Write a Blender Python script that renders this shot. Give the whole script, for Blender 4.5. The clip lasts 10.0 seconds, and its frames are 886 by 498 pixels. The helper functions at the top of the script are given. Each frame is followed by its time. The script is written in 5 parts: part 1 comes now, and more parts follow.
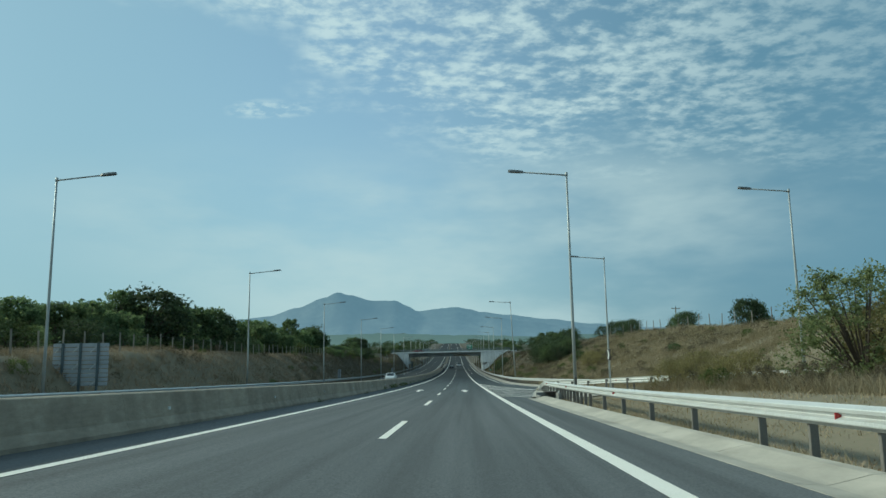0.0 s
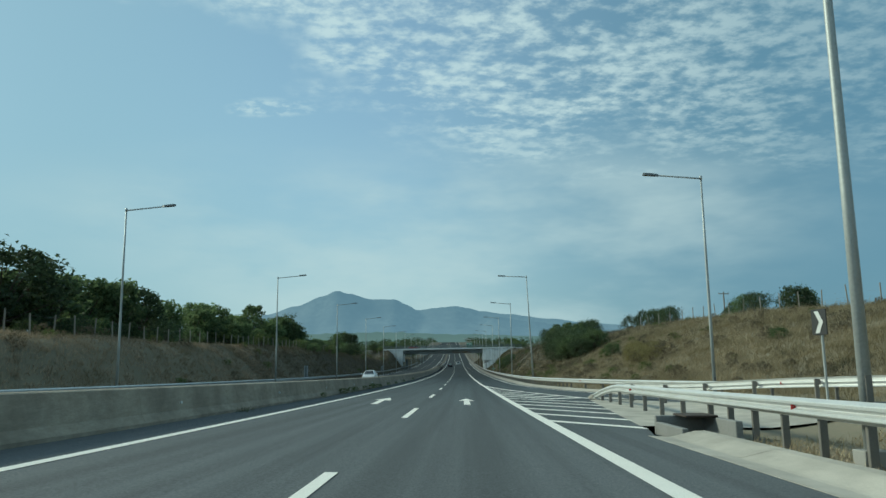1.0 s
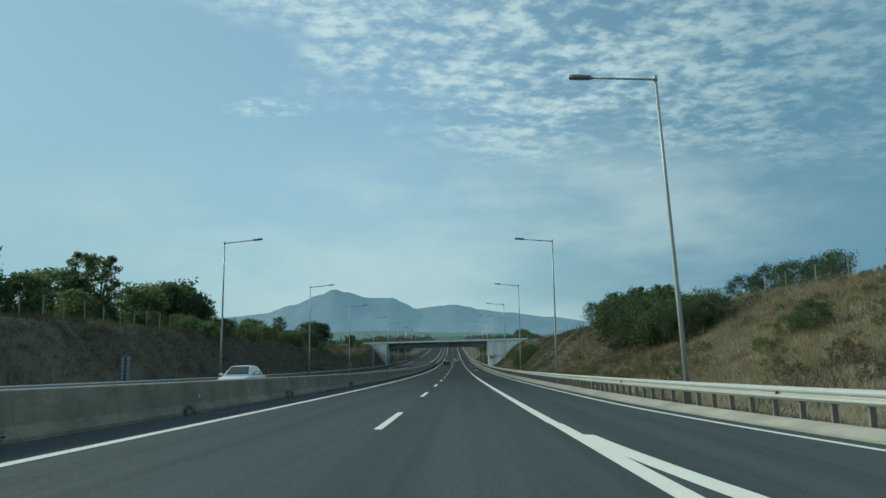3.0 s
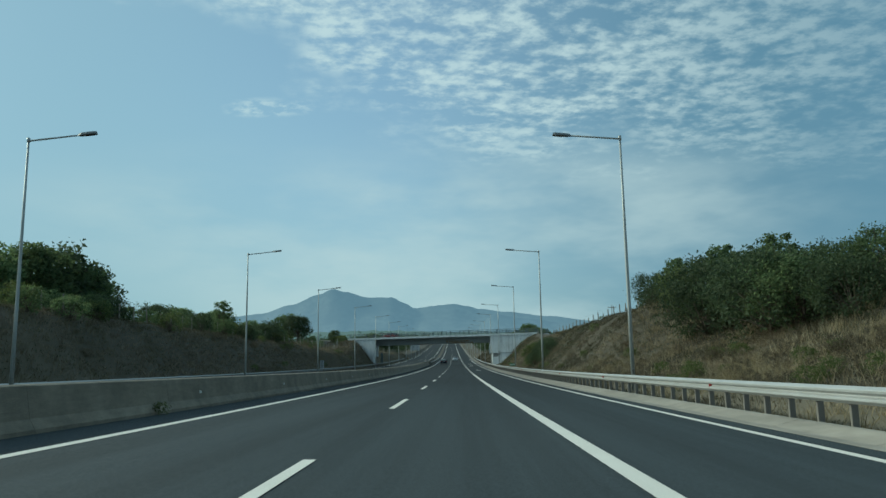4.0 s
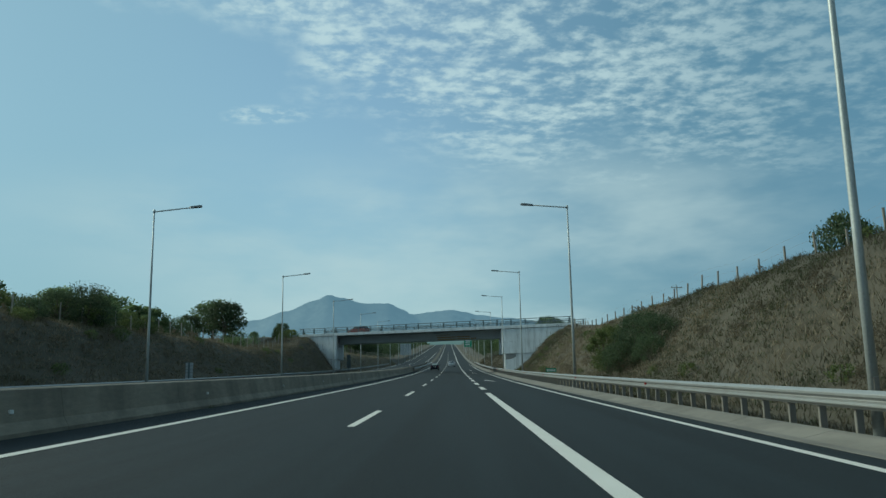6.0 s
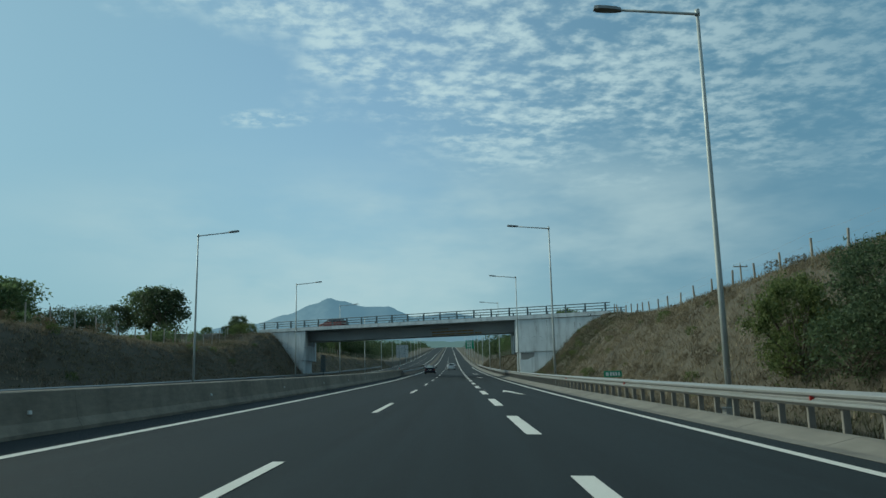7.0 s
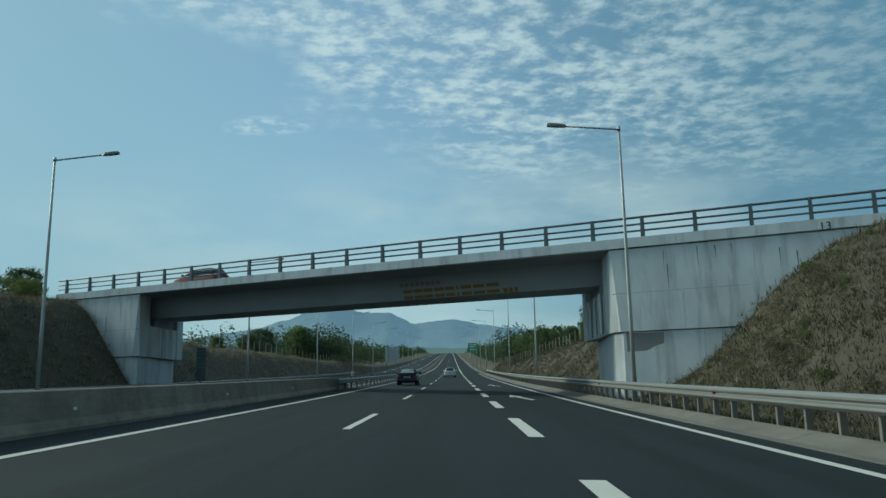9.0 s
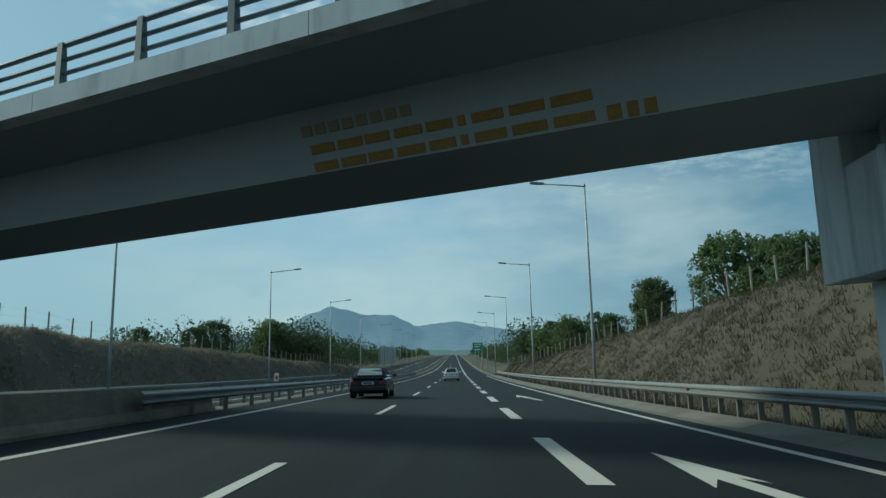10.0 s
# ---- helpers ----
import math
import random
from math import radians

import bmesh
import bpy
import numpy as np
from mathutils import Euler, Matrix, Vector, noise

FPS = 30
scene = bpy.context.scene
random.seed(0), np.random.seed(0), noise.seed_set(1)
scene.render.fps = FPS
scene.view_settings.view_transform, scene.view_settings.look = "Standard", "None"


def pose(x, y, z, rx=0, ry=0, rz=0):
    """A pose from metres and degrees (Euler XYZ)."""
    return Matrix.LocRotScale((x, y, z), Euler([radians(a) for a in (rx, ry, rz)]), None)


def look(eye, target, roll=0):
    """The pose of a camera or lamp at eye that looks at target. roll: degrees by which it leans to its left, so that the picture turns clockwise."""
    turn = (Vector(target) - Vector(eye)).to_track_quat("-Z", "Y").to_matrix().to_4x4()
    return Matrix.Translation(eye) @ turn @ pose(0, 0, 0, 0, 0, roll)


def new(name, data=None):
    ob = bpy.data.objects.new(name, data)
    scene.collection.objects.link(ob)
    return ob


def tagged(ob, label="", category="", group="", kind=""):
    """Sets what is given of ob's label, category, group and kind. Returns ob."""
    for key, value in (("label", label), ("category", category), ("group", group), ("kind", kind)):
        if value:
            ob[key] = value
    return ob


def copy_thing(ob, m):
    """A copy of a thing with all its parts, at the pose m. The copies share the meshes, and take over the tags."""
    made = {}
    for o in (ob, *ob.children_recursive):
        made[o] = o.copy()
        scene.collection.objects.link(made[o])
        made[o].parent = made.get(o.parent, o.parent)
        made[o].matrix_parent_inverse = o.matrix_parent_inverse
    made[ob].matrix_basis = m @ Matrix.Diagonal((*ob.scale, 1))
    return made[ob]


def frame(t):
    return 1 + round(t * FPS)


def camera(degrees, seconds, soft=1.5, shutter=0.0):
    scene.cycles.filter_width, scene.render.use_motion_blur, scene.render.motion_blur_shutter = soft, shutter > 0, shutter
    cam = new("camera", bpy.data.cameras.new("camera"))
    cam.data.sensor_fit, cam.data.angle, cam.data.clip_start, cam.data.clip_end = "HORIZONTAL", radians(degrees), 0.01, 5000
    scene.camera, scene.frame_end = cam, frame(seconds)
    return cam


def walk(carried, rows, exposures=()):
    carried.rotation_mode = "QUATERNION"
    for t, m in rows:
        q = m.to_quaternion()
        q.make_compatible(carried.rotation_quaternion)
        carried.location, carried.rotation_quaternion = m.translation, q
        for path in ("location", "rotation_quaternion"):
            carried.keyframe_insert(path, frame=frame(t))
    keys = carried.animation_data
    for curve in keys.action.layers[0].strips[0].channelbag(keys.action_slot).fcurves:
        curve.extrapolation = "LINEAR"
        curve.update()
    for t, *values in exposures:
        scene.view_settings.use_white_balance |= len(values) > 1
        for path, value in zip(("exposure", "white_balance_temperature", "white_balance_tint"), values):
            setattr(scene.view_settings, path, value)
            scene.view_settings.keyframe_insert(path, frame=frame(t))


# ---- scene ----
# seconds, place, pitch above level, lean, heading
cam = camera(60.51, 10.0)
PATH = [
    (0, 0.686, -5.243, 2.095, 9.180, 0.914, 1.833),
    (0.5, 0.551, 9.363, 1.955, 9.166, 0.753, 1.813),
    (1, 0.455, 23.973, 1.842, 9.143, 0.650, 1.796),
    (1.5, 0.381, 38.609, 1.779, 9.133, 0.627, 1.779),
    (2, 0.230, 53.230, 1.675, 9.138, 0.709, 1.764),
    (2.5, 0.088, 67.826, 1.639, 9.106, 0.775, 1.728),
    (4, -0.018, 111.570, 1.604, 9.079, 0.977, 1.699),
    (4.5, -0.053, 126.093, 1.645, 9.248, 0.984, 1.641),
    (5, -0.140, 140.649, 1.717, 9.389, 0.957, 1.598),
    (5.5, -0.232, 155.203, 1.806, 9.486, 0.985, 1.549),
    (7, -0.450, 198.931, 2.211, 9.845, 1.216, 1.638),
    (7.5, -0.589, 213.550, 2.393, 10.004, 1.068, 1.641),
    (8, -0.790, 228.152, 2.585, 10.123, 1.003, 1.595),
    (8.5, -0.974, 242.765, 2.783, 10.226, 1.007, 1.603),
    (9, -1.170, 257.385, 3.018, 10.380, 1.035, 1.690),
    (9.5, -1.360, 271.920, 3.271, 10.500, 1.100, 1.790),
    (10, -1.520, 286.900, 3.562, 10.570, 1.250, 1.950),
]
walk(cam, [(t, pose(x, y, z, 90 + pitch, lean, yaw)) for t, x, y, z, pitch, lean, yaw in PATH],
     [(0, 0.13, 5850, -13), (2.5, 0.13, 5850, -13), (5, 0.06, 5760, -13), (10, 0.02, 5720, -13)])

# ---------------------------------------------------------------- light
SUN_EL, SUN_AZ = radians(29), radians(-69)      # azimuth from +y, clockwise positive: ahead on the left
to_sun = Vector((math.sin(SUN_AZ) * math.cos(SUN_EL), math.cos(SUN_AZ) * math.cos(SUN_EL), math.sin(SUN_EL)))
sun = new("sun", bpy.data.lights.new("sun", "SUN"))
sun.data.energy, sun.data.angle, sun.data.color = 2.9, radians(9), (1.0, 0.89, 0.73)
sun.matrix_world = look((0, 0, 60), Vector((0, 0, 60)) - to_sun)

world = bpy.data.worlds.new("sky")
scene.world = world
world.use_nodes = True
wn, wl = world.node_tree.nodes, world.node_tree.links
wn.clear()


def wnode(kind, **settings):
    n = wn.new(kind)
    for key, value in settings.items():
        if key in n.inputs:
            n.inputs[key].default_value = value
    return n


def wmath(op, a, b=None, clamp=False):
    n = wn.new("ShaderNodeMath")
    n.operation, n.use_clamp = op, clamp
    for k, v in enumerate((a, b)):
        if v is None:
            continue
        if isinstance(v, (int, float)):
            n.inputs[k].default_value = v
        else:
            wl.new(v, n.inputs[k])
    return n.outputs[0]


def wrange(v, lo, hi, a=0.0, b=1.0):
    n = wn.new("ShaderNodeMapRange")
    n.interpolation_type = "SMOOTHSTEP"
    for k, x in zip((1, 2, 3, 4), (lo, hi, a, b)):
        n.inputs[k].default_value = x
    wl.new(v, n.inputs[0])
    return n.outputs[0]


def wnoise(vec, scale, detail=4.0, rough=0.5, stretch=(1, 1, 1), turn=0.0, shift=(0, 0, 0)):
    m = wn.new("ShaderNodeMapping")
    m.inputs["Scale"].default_value, m.inputs["Rotation"].default_value, m.inputs["Location"].default_value = stretch, (0, 0, turn), shift
    wl.new(vec, m.inputs["Vector"])
    n = wn.new("ShaderNodeTexNoise")
    n.inputs["Scale"].default_value, n.inputs["Detail"].default_value, n.inputs["Roughness"].default_value = scale, detail, rough
    wl.new(m.outputs[0], n.inputs["Vector"])
    return n.outputs["Fac"]


sky = wn.new("ShaderNodeTexSky")
sky.sky_type, sky.sun_disc = "NISHITA", False
sky.sun_elevation, sky.sun_rotation = SUN_EL, SUN_AZ
sky.air_density, sky.dust_density, sky.ozone_density, sky.altitude = 1.0, 1.2, 1.6, 300
coord = wn.new("ShaderNodeTexCoord").outputs["Generated"]
sep = wn.new("ShaderNodeSeparateXYZ")
wl.new(coord, sep.inputs[0])
up = wmath("MAXIMUM", sep.outputs[2], 0.0)
flat = wmath("ADD", up, 0.12)
px, py = wmath("DIVIDE", sep.outputs[0], flat), wmath("DIVIDE", sep.outputs[1], flat)
comb = wn.new("ShaderNodeCombineXYZ")
wl.new(px, comb.inputs[0]), wl.new(py, comb.inputs[1])
plane = comb.outputs[0]
# rippled altocumulus field: small cells inside a large ragged patch
cells = wnoise(plane, 19.0, 4.0, 0.58, (0.9, 1.0, 1), radians(-14))
ripple = wnoise(plane, 4.2, 5.0, 0.58, (0.8, 1.25, 1), radians(-20), (3, 1, 0))
ragged = wnoise(plane, 2.6, 4.0, 0.6, (1, 1, 1), 0, (1.7, 0.4, 0))
loose = wmath("SUBTRACT", ragged, 0.5)
side = wmath("SUBTRACT", px, wmath("MULTIPLY", wmath("SUBTRACT", py, 1.5), 0.5))
field_x = wrange(wmath("ADD", side, wmath("MULTIPLY", loose, 0.9)), -0.66, -0.36)
field_y = wrange(wmath("ADD", py, wmath("MULTIPLY", loose, 1.6)), 2.75, 2.0)
field = wmath("MULTIPLY", field_x, field_y)
# a small patch that has drifted off the field
gap_x, gap_y = wmath("ADD", px, 0.53), wmath("SUBTRACT", py, 2.02)
apart = wmath("ADD", wmath("MULTIPLY", wmath("MULTIPLY", gap_x, gap_x), 30.0), wmath("MULTIPLY", wmath("MULTIPLY", gap_y, gap_y), 170.0))
patch = wmath("MULTIPLY", wrange(wmath("ADD", apart, wmath("MULTIPLY", loose, 2.5)), 1.0, 0.0, 0.0, 0.75), wrange(cells, 0.42, 0.62))
thin = wrange(sep.outputs[0], 0.5, 0.1, 0.36, 1.0)
puff = wmath("MULTIPLY", wmath("MULTIPLY", wmath("MULTIPLY", wrange(wmath("ADD", wmath("MULTIPLY", cells, 0.42), wmath("MULTIPLY", ripple, 0.58)), 0.405, 0.61), wrange(cells, 0.32, 0.6, 0.4, 1.0)), field), thin)
puff = wmath("MAXIMUM", puff, patch)
# thin veil lower down, drawn out sideways
veil_n = wnoise(coord, 3.2, 4.0, 0.55, (1.0, 0.2, 2.4), 0, (2.2, 4.1, 0))
wisps = wnoise(coord, 9.0, 4.0, 0.6, (0.8, 0.2, 2.6), 0, (0.6, 2.1, 0))
veil_side = wmath("MULTIPLY", wrange(px, -2.2, -0.8), wrange(px, 2.0, 0.7))
veil = wmath("MULTIPLY", wrange(wmath("ADD", wmath("MULTIPLY", veil_n, 0.7), wmath("MULTIPLY", wisps, 0.3)), 0.36, 0.64), wmath("MULTIPLY", wrange(py, 2.1, 2.9), veil_side))
milk = wmath("MULTIPLY", wrange(up, 0.42, 0.02, 0.34, 0.8), wrange(sep.outputs[0], 0.05, 0.6, 1.0, 0.55))


def wmix(fac, a, colour):
    n = wn.new("ShaderNodeMix")
    n.data_type = "RGBA"
    wl.new(fac, n.inputs["Factor"])
    wl.new(a, n.inputs["A"])
    n.inputs["B"].default_value = (*colour, 1)
    return n.outputs["Result"]


air = wmix(milk, sky.outputs[0], (2.9, 3.72, 4.2))
air = wmix(wrange(sep.outputs[0], -0.1, 0.4, 0.0, 0.8), air, (1.0, 1.82, 2.58))
air = wmix(wrange(sep.outputs[0], -0.05, -0.5, 0.0, 0.6), air, (2.35, 3.35, 4.0))
air = wmix(wmath("MULTIPLY", veil, 0.62), air, (4.6, 4.95, 5.1))
air = wmix(wmath("MULTIPLY", puff, 0.74), air, (5.4, 5.7, 5.8))
back = wnode("ShaderNodeBackground", Strength=0.121)
wl.new(air, back.inputs["Color"])
wout = wn.new("ShaderNodeOutputWorld")
wl.new(back.outputs[0], wout.inputs["Surface"])

# ---------------------------------------------------------------- materials


def material(name, base, second=None, scale=3.0, rough=0.8, metal=0.0, bump=0.0, fine=60.0, spread=0.25, third=None, stretch=(1, 1, 1), emit=None, each=0.0):
    """A surface of two colours mixed by coarse and fine noise in the object's own metres, with fine relief."""
    m = bpy.data.materials.new(name)
    m.use_nodes = True
    nt = m.node_tree
    bsdf = nt.nodes["Principled BSDF"]
    bsdf.inputs["Roughness"].default_value, bsdf.inputs["Metallic"].default_value = rough, metal
    tc = nt.nodes.new("ShaderNodeTexCoord")
    mp = nt.nodes.new("ShaderNodeMapping")
    mp.inputs["Scale"].default_value = stretch
    nt.links.new(tc.outputs["Object"], mp.inputs[0])

    def noise_at(s, detail):
        n = nt.nodes.new("ShaderNodeTexNoise")
        n.inputs["Scale"].default_value, n.inputs["Detail"].default_value = s, detail
        nt.links.new(mp.outputs[0], n.inputs["Vector"])
        return n.outputs["Fac"]
    coarse, small = noise_at(scale, 5.0), noise_at(fine, 2.0)
    second = second or tuple(c * 0.7 for c in base)

    def mixed(fac, a, b):
        x = nt.nodes.new("ShaderNodeMix")
        x.data_type = "RGBA"
        nt.links.new(fac, x.inputs["Factor"])
        for slot, v in (("A", a), ("B", b)):
            if isinstance(v, tuple):
                x.inputs[slot].default_value = (*v, 1)
            else:
                nt.links.new(v, x.inputs[slot])
        return x.outputs["Result"]

    def ramp(fac, lo, hi):
        r = nt.nodes.new("ShaderNodeMapRange")
        r.inputs[1].default_value, r.inputs[2].default_value = lo, hi
        nt.links.new(fac, r.inputs[0])
        return r.outputs[0]
    colour = mixed(ramp(coarse, 0.5 - spread, 0.5 + spread), base, second)
    colour = mixed(ramp(small, 0.35, 0.75), colour, third or tuple((a + b) * 0.42 for a, b in zip(base, second)))
    if each:
        info = nt.nodes.new("ShaderNodeObjectInfo")
        hsv = nt.nodes.new("ShaderNodeHueSaturation")
        nt.links.new(colour, hsv.inputs["Color"])
        r = nt.nodes.new("ShaderNodeMapRange")
        r.inputs[3].default_value, r.inputs[4].default_value = 1 - each, 1 + each
        nt.links.new(info.outputs["Random"], r.inputs[0])
        nt.links.new(r.outputs[0], hsv.inputs["Value"])
        colour = hsv.outputs["Color"]
    nt.links.new(colour, bsdf.inputs["Base Color"])
    if bump:
        b = nt.nodes.new("ShaderNodeBump")
        b.inputs["Strength"].default_value, b.inputs["Distance"].default_value = min(1.0, bump), 0.02
        nt.links.new(small, b.inputs["Height"])
        nt.links.new(b.outputs[0], bsdf.inputs["Normal"])
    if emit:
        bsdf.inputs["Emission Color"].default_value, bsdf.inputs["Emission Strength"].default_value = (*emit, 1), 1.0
    return m


M = {
    "asphalt": material("asphalt", (0.036, 0.046, 0.051), (0.046, 0.056, 0.061), 0.35, 0.85, bump=0.5, fine=180, third=(0.026, 0.036, 0.043), stretch=(1, 0.18, 1)),
    "paint": material("road_paint", (0.84, 0.81, 0.74), (0.74, 0.71, 0.64), 1.2, 0.7, bump=0.2, fine=70, third=(0.64, 0.61, 0.55)),
    "concrete": material("concrete", (0.36, 0.35, 0.32), (0.26, 0.255, 0.235), 0.6, 0.85, bump=0.3, fine=40, third=(0.3, 0.29, 0.27)),
    "barrier": material("barrier_concrete", (0.29, 0.252, 0.192), (0.18, 0.156, 0.12), 0.7, 0.92, bump=0.2, fine=35, third=(0.225, 0.192, 0.146), stretch=(1, 0.35, 1.3)),
    "gutter": material("gutter_concrete", (0.40, 0.37, 0.315), (0.28, 0.26, 0.22), 0.8, 0.92, bump=0.3, fine=30, third=(0.335, 0.31, 0.265)),
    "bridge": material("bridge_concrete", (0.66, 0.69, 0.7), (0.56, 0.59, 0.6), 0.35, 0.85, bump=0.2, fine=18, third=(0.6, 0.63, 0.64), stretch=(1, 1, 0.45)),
    # bridge concrete again, with the shade under the deck put into a darker colour
    "bridge_shaded": material("beam_concrete", (0.38, 0.405, 0.42), (0.28, 0.3, 0.315), 0.3, 0.85, bump=0.2, fine=14, third=(0.33, 0.35, 0.365)),
    "patch": material("patched_plaster", (0.21, 0.21, 0.2), (0.26, 0.26, 0.25), 1.5, 0.9, bump=0.2, fine=25),
    "stain": material("rust_stain", (0.25, 0.24, 0.22), (0.17, 0.16, 0.145), 2.0, 0.9, bump=0.1, fine=20),
    "steel": material("galvanised_steel", (0.56, 0.57, 0.555), (0.44, 0.45, 0.44), 1.4, 0.5, 0.35, bump=0.1, fine=25, third=(0.55, 0.56, 0.55)),
    "post": material("weathered_steel", (0.26, 0.245, 0.22), (0.18, 0.165, 0.145), 3, 0.6, 0.35, bump=0.1, fine=30),
    "pole": material("lamp_pole_steel", (0.46, 0.48, 0.47), (0.38, 0.4, 0.39), 1.2, 0.55, 0.4, bump=0.05, fine=20),
    "dark_steel": material("dark_painted_steel", (0.085, 0.115, 0.125), (0.12, 0.15, 0.16), 4, 0.55, 0.3, bump=0.1, fine=30),
    "head": material("lamp_head_cast", (0.16, 0.17, 0.175), (0.2, 0.21, 0.21), 6, 0.5, 0.3),
    "soil": material("dry_soil", (0.2, 0.165, 0.112), (0.14, 0.12, 0.082), 0.35, 0.95, bump=0.5, fine=6, third=(0.155, 0.138, 0.088)),
    "red": material("red_reflector", (0.5, 0.03, 0.03), (0.4, 0.03, 0.03), 9, 0.3),
    "wood": material("weathered_wood", (0.34, 0.31, 0.26), (0.24, 0.21, 0.17), 4, 0.9, bump=0.4, fine=40, stretch=(6, 6, 1), each=0.2),
    # blue haze of distance put into the colours and a faint glow
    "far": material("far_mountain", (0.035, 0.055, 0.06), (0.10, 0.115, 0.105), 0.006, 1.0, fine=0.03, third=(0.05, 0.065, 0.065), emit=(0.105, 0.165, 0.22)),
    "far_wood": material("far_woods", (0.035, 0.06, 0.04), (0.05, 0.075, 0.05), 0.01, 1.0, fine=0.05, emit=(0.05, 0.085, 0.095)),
}

# ---------------------------------------------------------------- the road's lines in plan and height
LANE, FALL = 3.75, 0.0269


def mid(y):
    """Sideways place of the line between the two lanes."""
    if y > 600:
        return mid(600) + (y - 600) * (-0.0075 - 2 * 9.311e-06 * 600)
    return -0.9 - 0.0075 * y - 9.311e-06 * y * y


def level(y):
    """Height of that line."""
    if y > 590:
        far = y - 590
        return level(590) + 0.0513 * far if far < 700 else level(590) + 0.0513 * 700 + 0.030 * (far - 700)
    return 0.9307 - 0.009417 * y + 5.1727e-05 * y * y


def cross(off):
    if off > 9.5:
        return -FALL * 9.5
    if off > -5.6:
        return -FALL * off
    if off > -18:
        return FALL * 5.6 + FALL * (off + 5.6)
    return FALL * 5.6 - FALL * 12.4


def at(off, y, rise=0.0):
    return Vector((mid(y) + off, y, level(y) + cross(off) + ramp_climb(off, y) + rise))


def ramp_climb(off, y):
    """The ramp lies a little above the road before the two join."""
    if off < 7 or y > 63:
        return 0.0
    w = min(1.0, max(0.0, (off - near_rail(y) - 1.2) / 4.0))
    return 0.023 * min(35.0, 63 - y) * w * w * (3 - 2 * w)


def spread(a, b, step):
    n = max(1, round((b - a) / step))
    return [a + (b - a) * k / n for k in range(n + 1)]


def ramp_rail(y):
    """Sideways place of the outer guardrail, which follows the joining ramp."""
    return 9.0 + 0.0024 * max(0.0, 115.0 - y) ** 2


def near_rail(y):
    return 6.75 + (0.0 if y < 18 else 1.95 * ((y - 18) / 49.0) ** 1.3)


def ramp_left(y):
    return ramp_rail(y) - 5.8


def part(name, bm, mat, parent=None, label="", smooth=False):
    me = bpy.data.meshes.new(name)
    bm.to_mesh(me)
    bm.free()
    for m in (mat if isinstance(mat, (list, tuple)) else [mat]):
        me.materials.append(m)
    if smooth:
        for p in me.polygons:
            p.use_smooth = True
    ob = new(name, me)
    if parent is not None:
        ob.parent = parent
        ob.matrix_parent_inverse = parent.matrix_world.inverted()
    if label:
        ob["label"] = label
    return ob


def twin(ob, m, parent=None):
    """Another piece on the same mesh, at the local pose m."""
    o = bpy.data.objects.new(ob.name, ob.data)
    scene.collection.objects.link(o)
    o.parent = parent if parent is not None else ob.parent
    o.matrix_basis = m
    return o


def empty(name, where=(0, 0, 0), rz=0.0):
    e = new(name)
    e.matrix_world = Matrix.Translation(where) @ Matrix.Rotation(rz, 4, "Z")
    e.empty_display_size = 0.3
    bpy.context.view_layer.update()
    return e


def sweep(bm, ys, cols, closed=False, caps=True):
    """A skin through columns of points: each column is a function of y that gives a place."""
    rows = [[bm.verts.new(c(y)) for c in cols] for y in ys]
    n = len(cols)
    for a, b in zip(rows, rows[1:]):
        for k in range(n if closed else n - 1):
            j = (k + 1) % n
            bm.faces.new((a[k], a[j], b[j], b[k]))
    if closed and caps:
        bm.faces.new(rows[0])
        bm.faces.new(list(reversed(rows[-1])))
    bmesh.ops.recalc_face_normals(bm, faces=bm.faces[:])
    return bm


def box(bm, x0, x1, y0, y1, z0, z1, bevel=0.0, m=None):
    vs = [bm.verts.new((x, y, z)) for x in (x0, x1) for y in (y0, y1) for z in (z0, z1)]
    idx = ((0, 1, 3, 2), (4, 6, 7, 5), (0, 4, 5, 1), (2, 3, 7, 6), (0, 2, 6, 4), (1, 5, 7, 3))
    fs = [bm.faces.new([vs[i] for i in f]) for f in idx]
    if bevel:
        es = {e for f in fs for e in f.edges}
        out = bmesh.ops.bevel(bm, geom=list(es), offset=bevel, segments=1, affect="EDGES", clamp_overlap=True)
        vs = list({v for f in out["faces"] for v in f.verts} | {v for v in vs if v.is_valid})
    if m is not None:
        bmesh.ops.transform(bm, matrix=m, verts=[v for v in vs if v.is_valid])
    return bm


def tube(bm, pts, radii, sides=8):
    """A round bar through points."""
    rings = []
    for k, p in enumerate(pts):
        p = Vector(p)
        d = (Vector(pts[min(k + 1, len(pts) - 1)]) - Vector(pts[max(k - 1, 0)])).normalized()
        s = d.orthogonal().normalized() if abs(d.z) > 0.9 else d.cross(Vector((0, 0, 1))).normalized()
        t = d.cross(s)
        r = radii[k] if isinstance(radii, (list, tuple)) else radii
        rings.append([bm.verts.new(p + s * r * math.cos(2 * math.pi * i / sides) + t * r * math.sin(2 * math.pi * i / sides)) for i in range(sides)])
    for a, b in zip(rings, rings[1:]):
        for i in range(sides):
            j = (i + 1) % sides
            bm.faces.new((a[i], a[j], b[j], b[i]))
    bm.faces.new(list(reversed(rings[0])))
    bm.faces.new(rings[-1])
    return bm


def lerp_table(rows, y):
    if y <= rows[0][0]:
        return rows[0][1]
    for (a, va), (b, vb) in zip(rows, rows[1:]):
        if y <= b:
            w = (y - a) / (b - a)
            w = w * w * (3 - 2 * w)
            return va + (vb - va) * w
    return rows[-1][1]


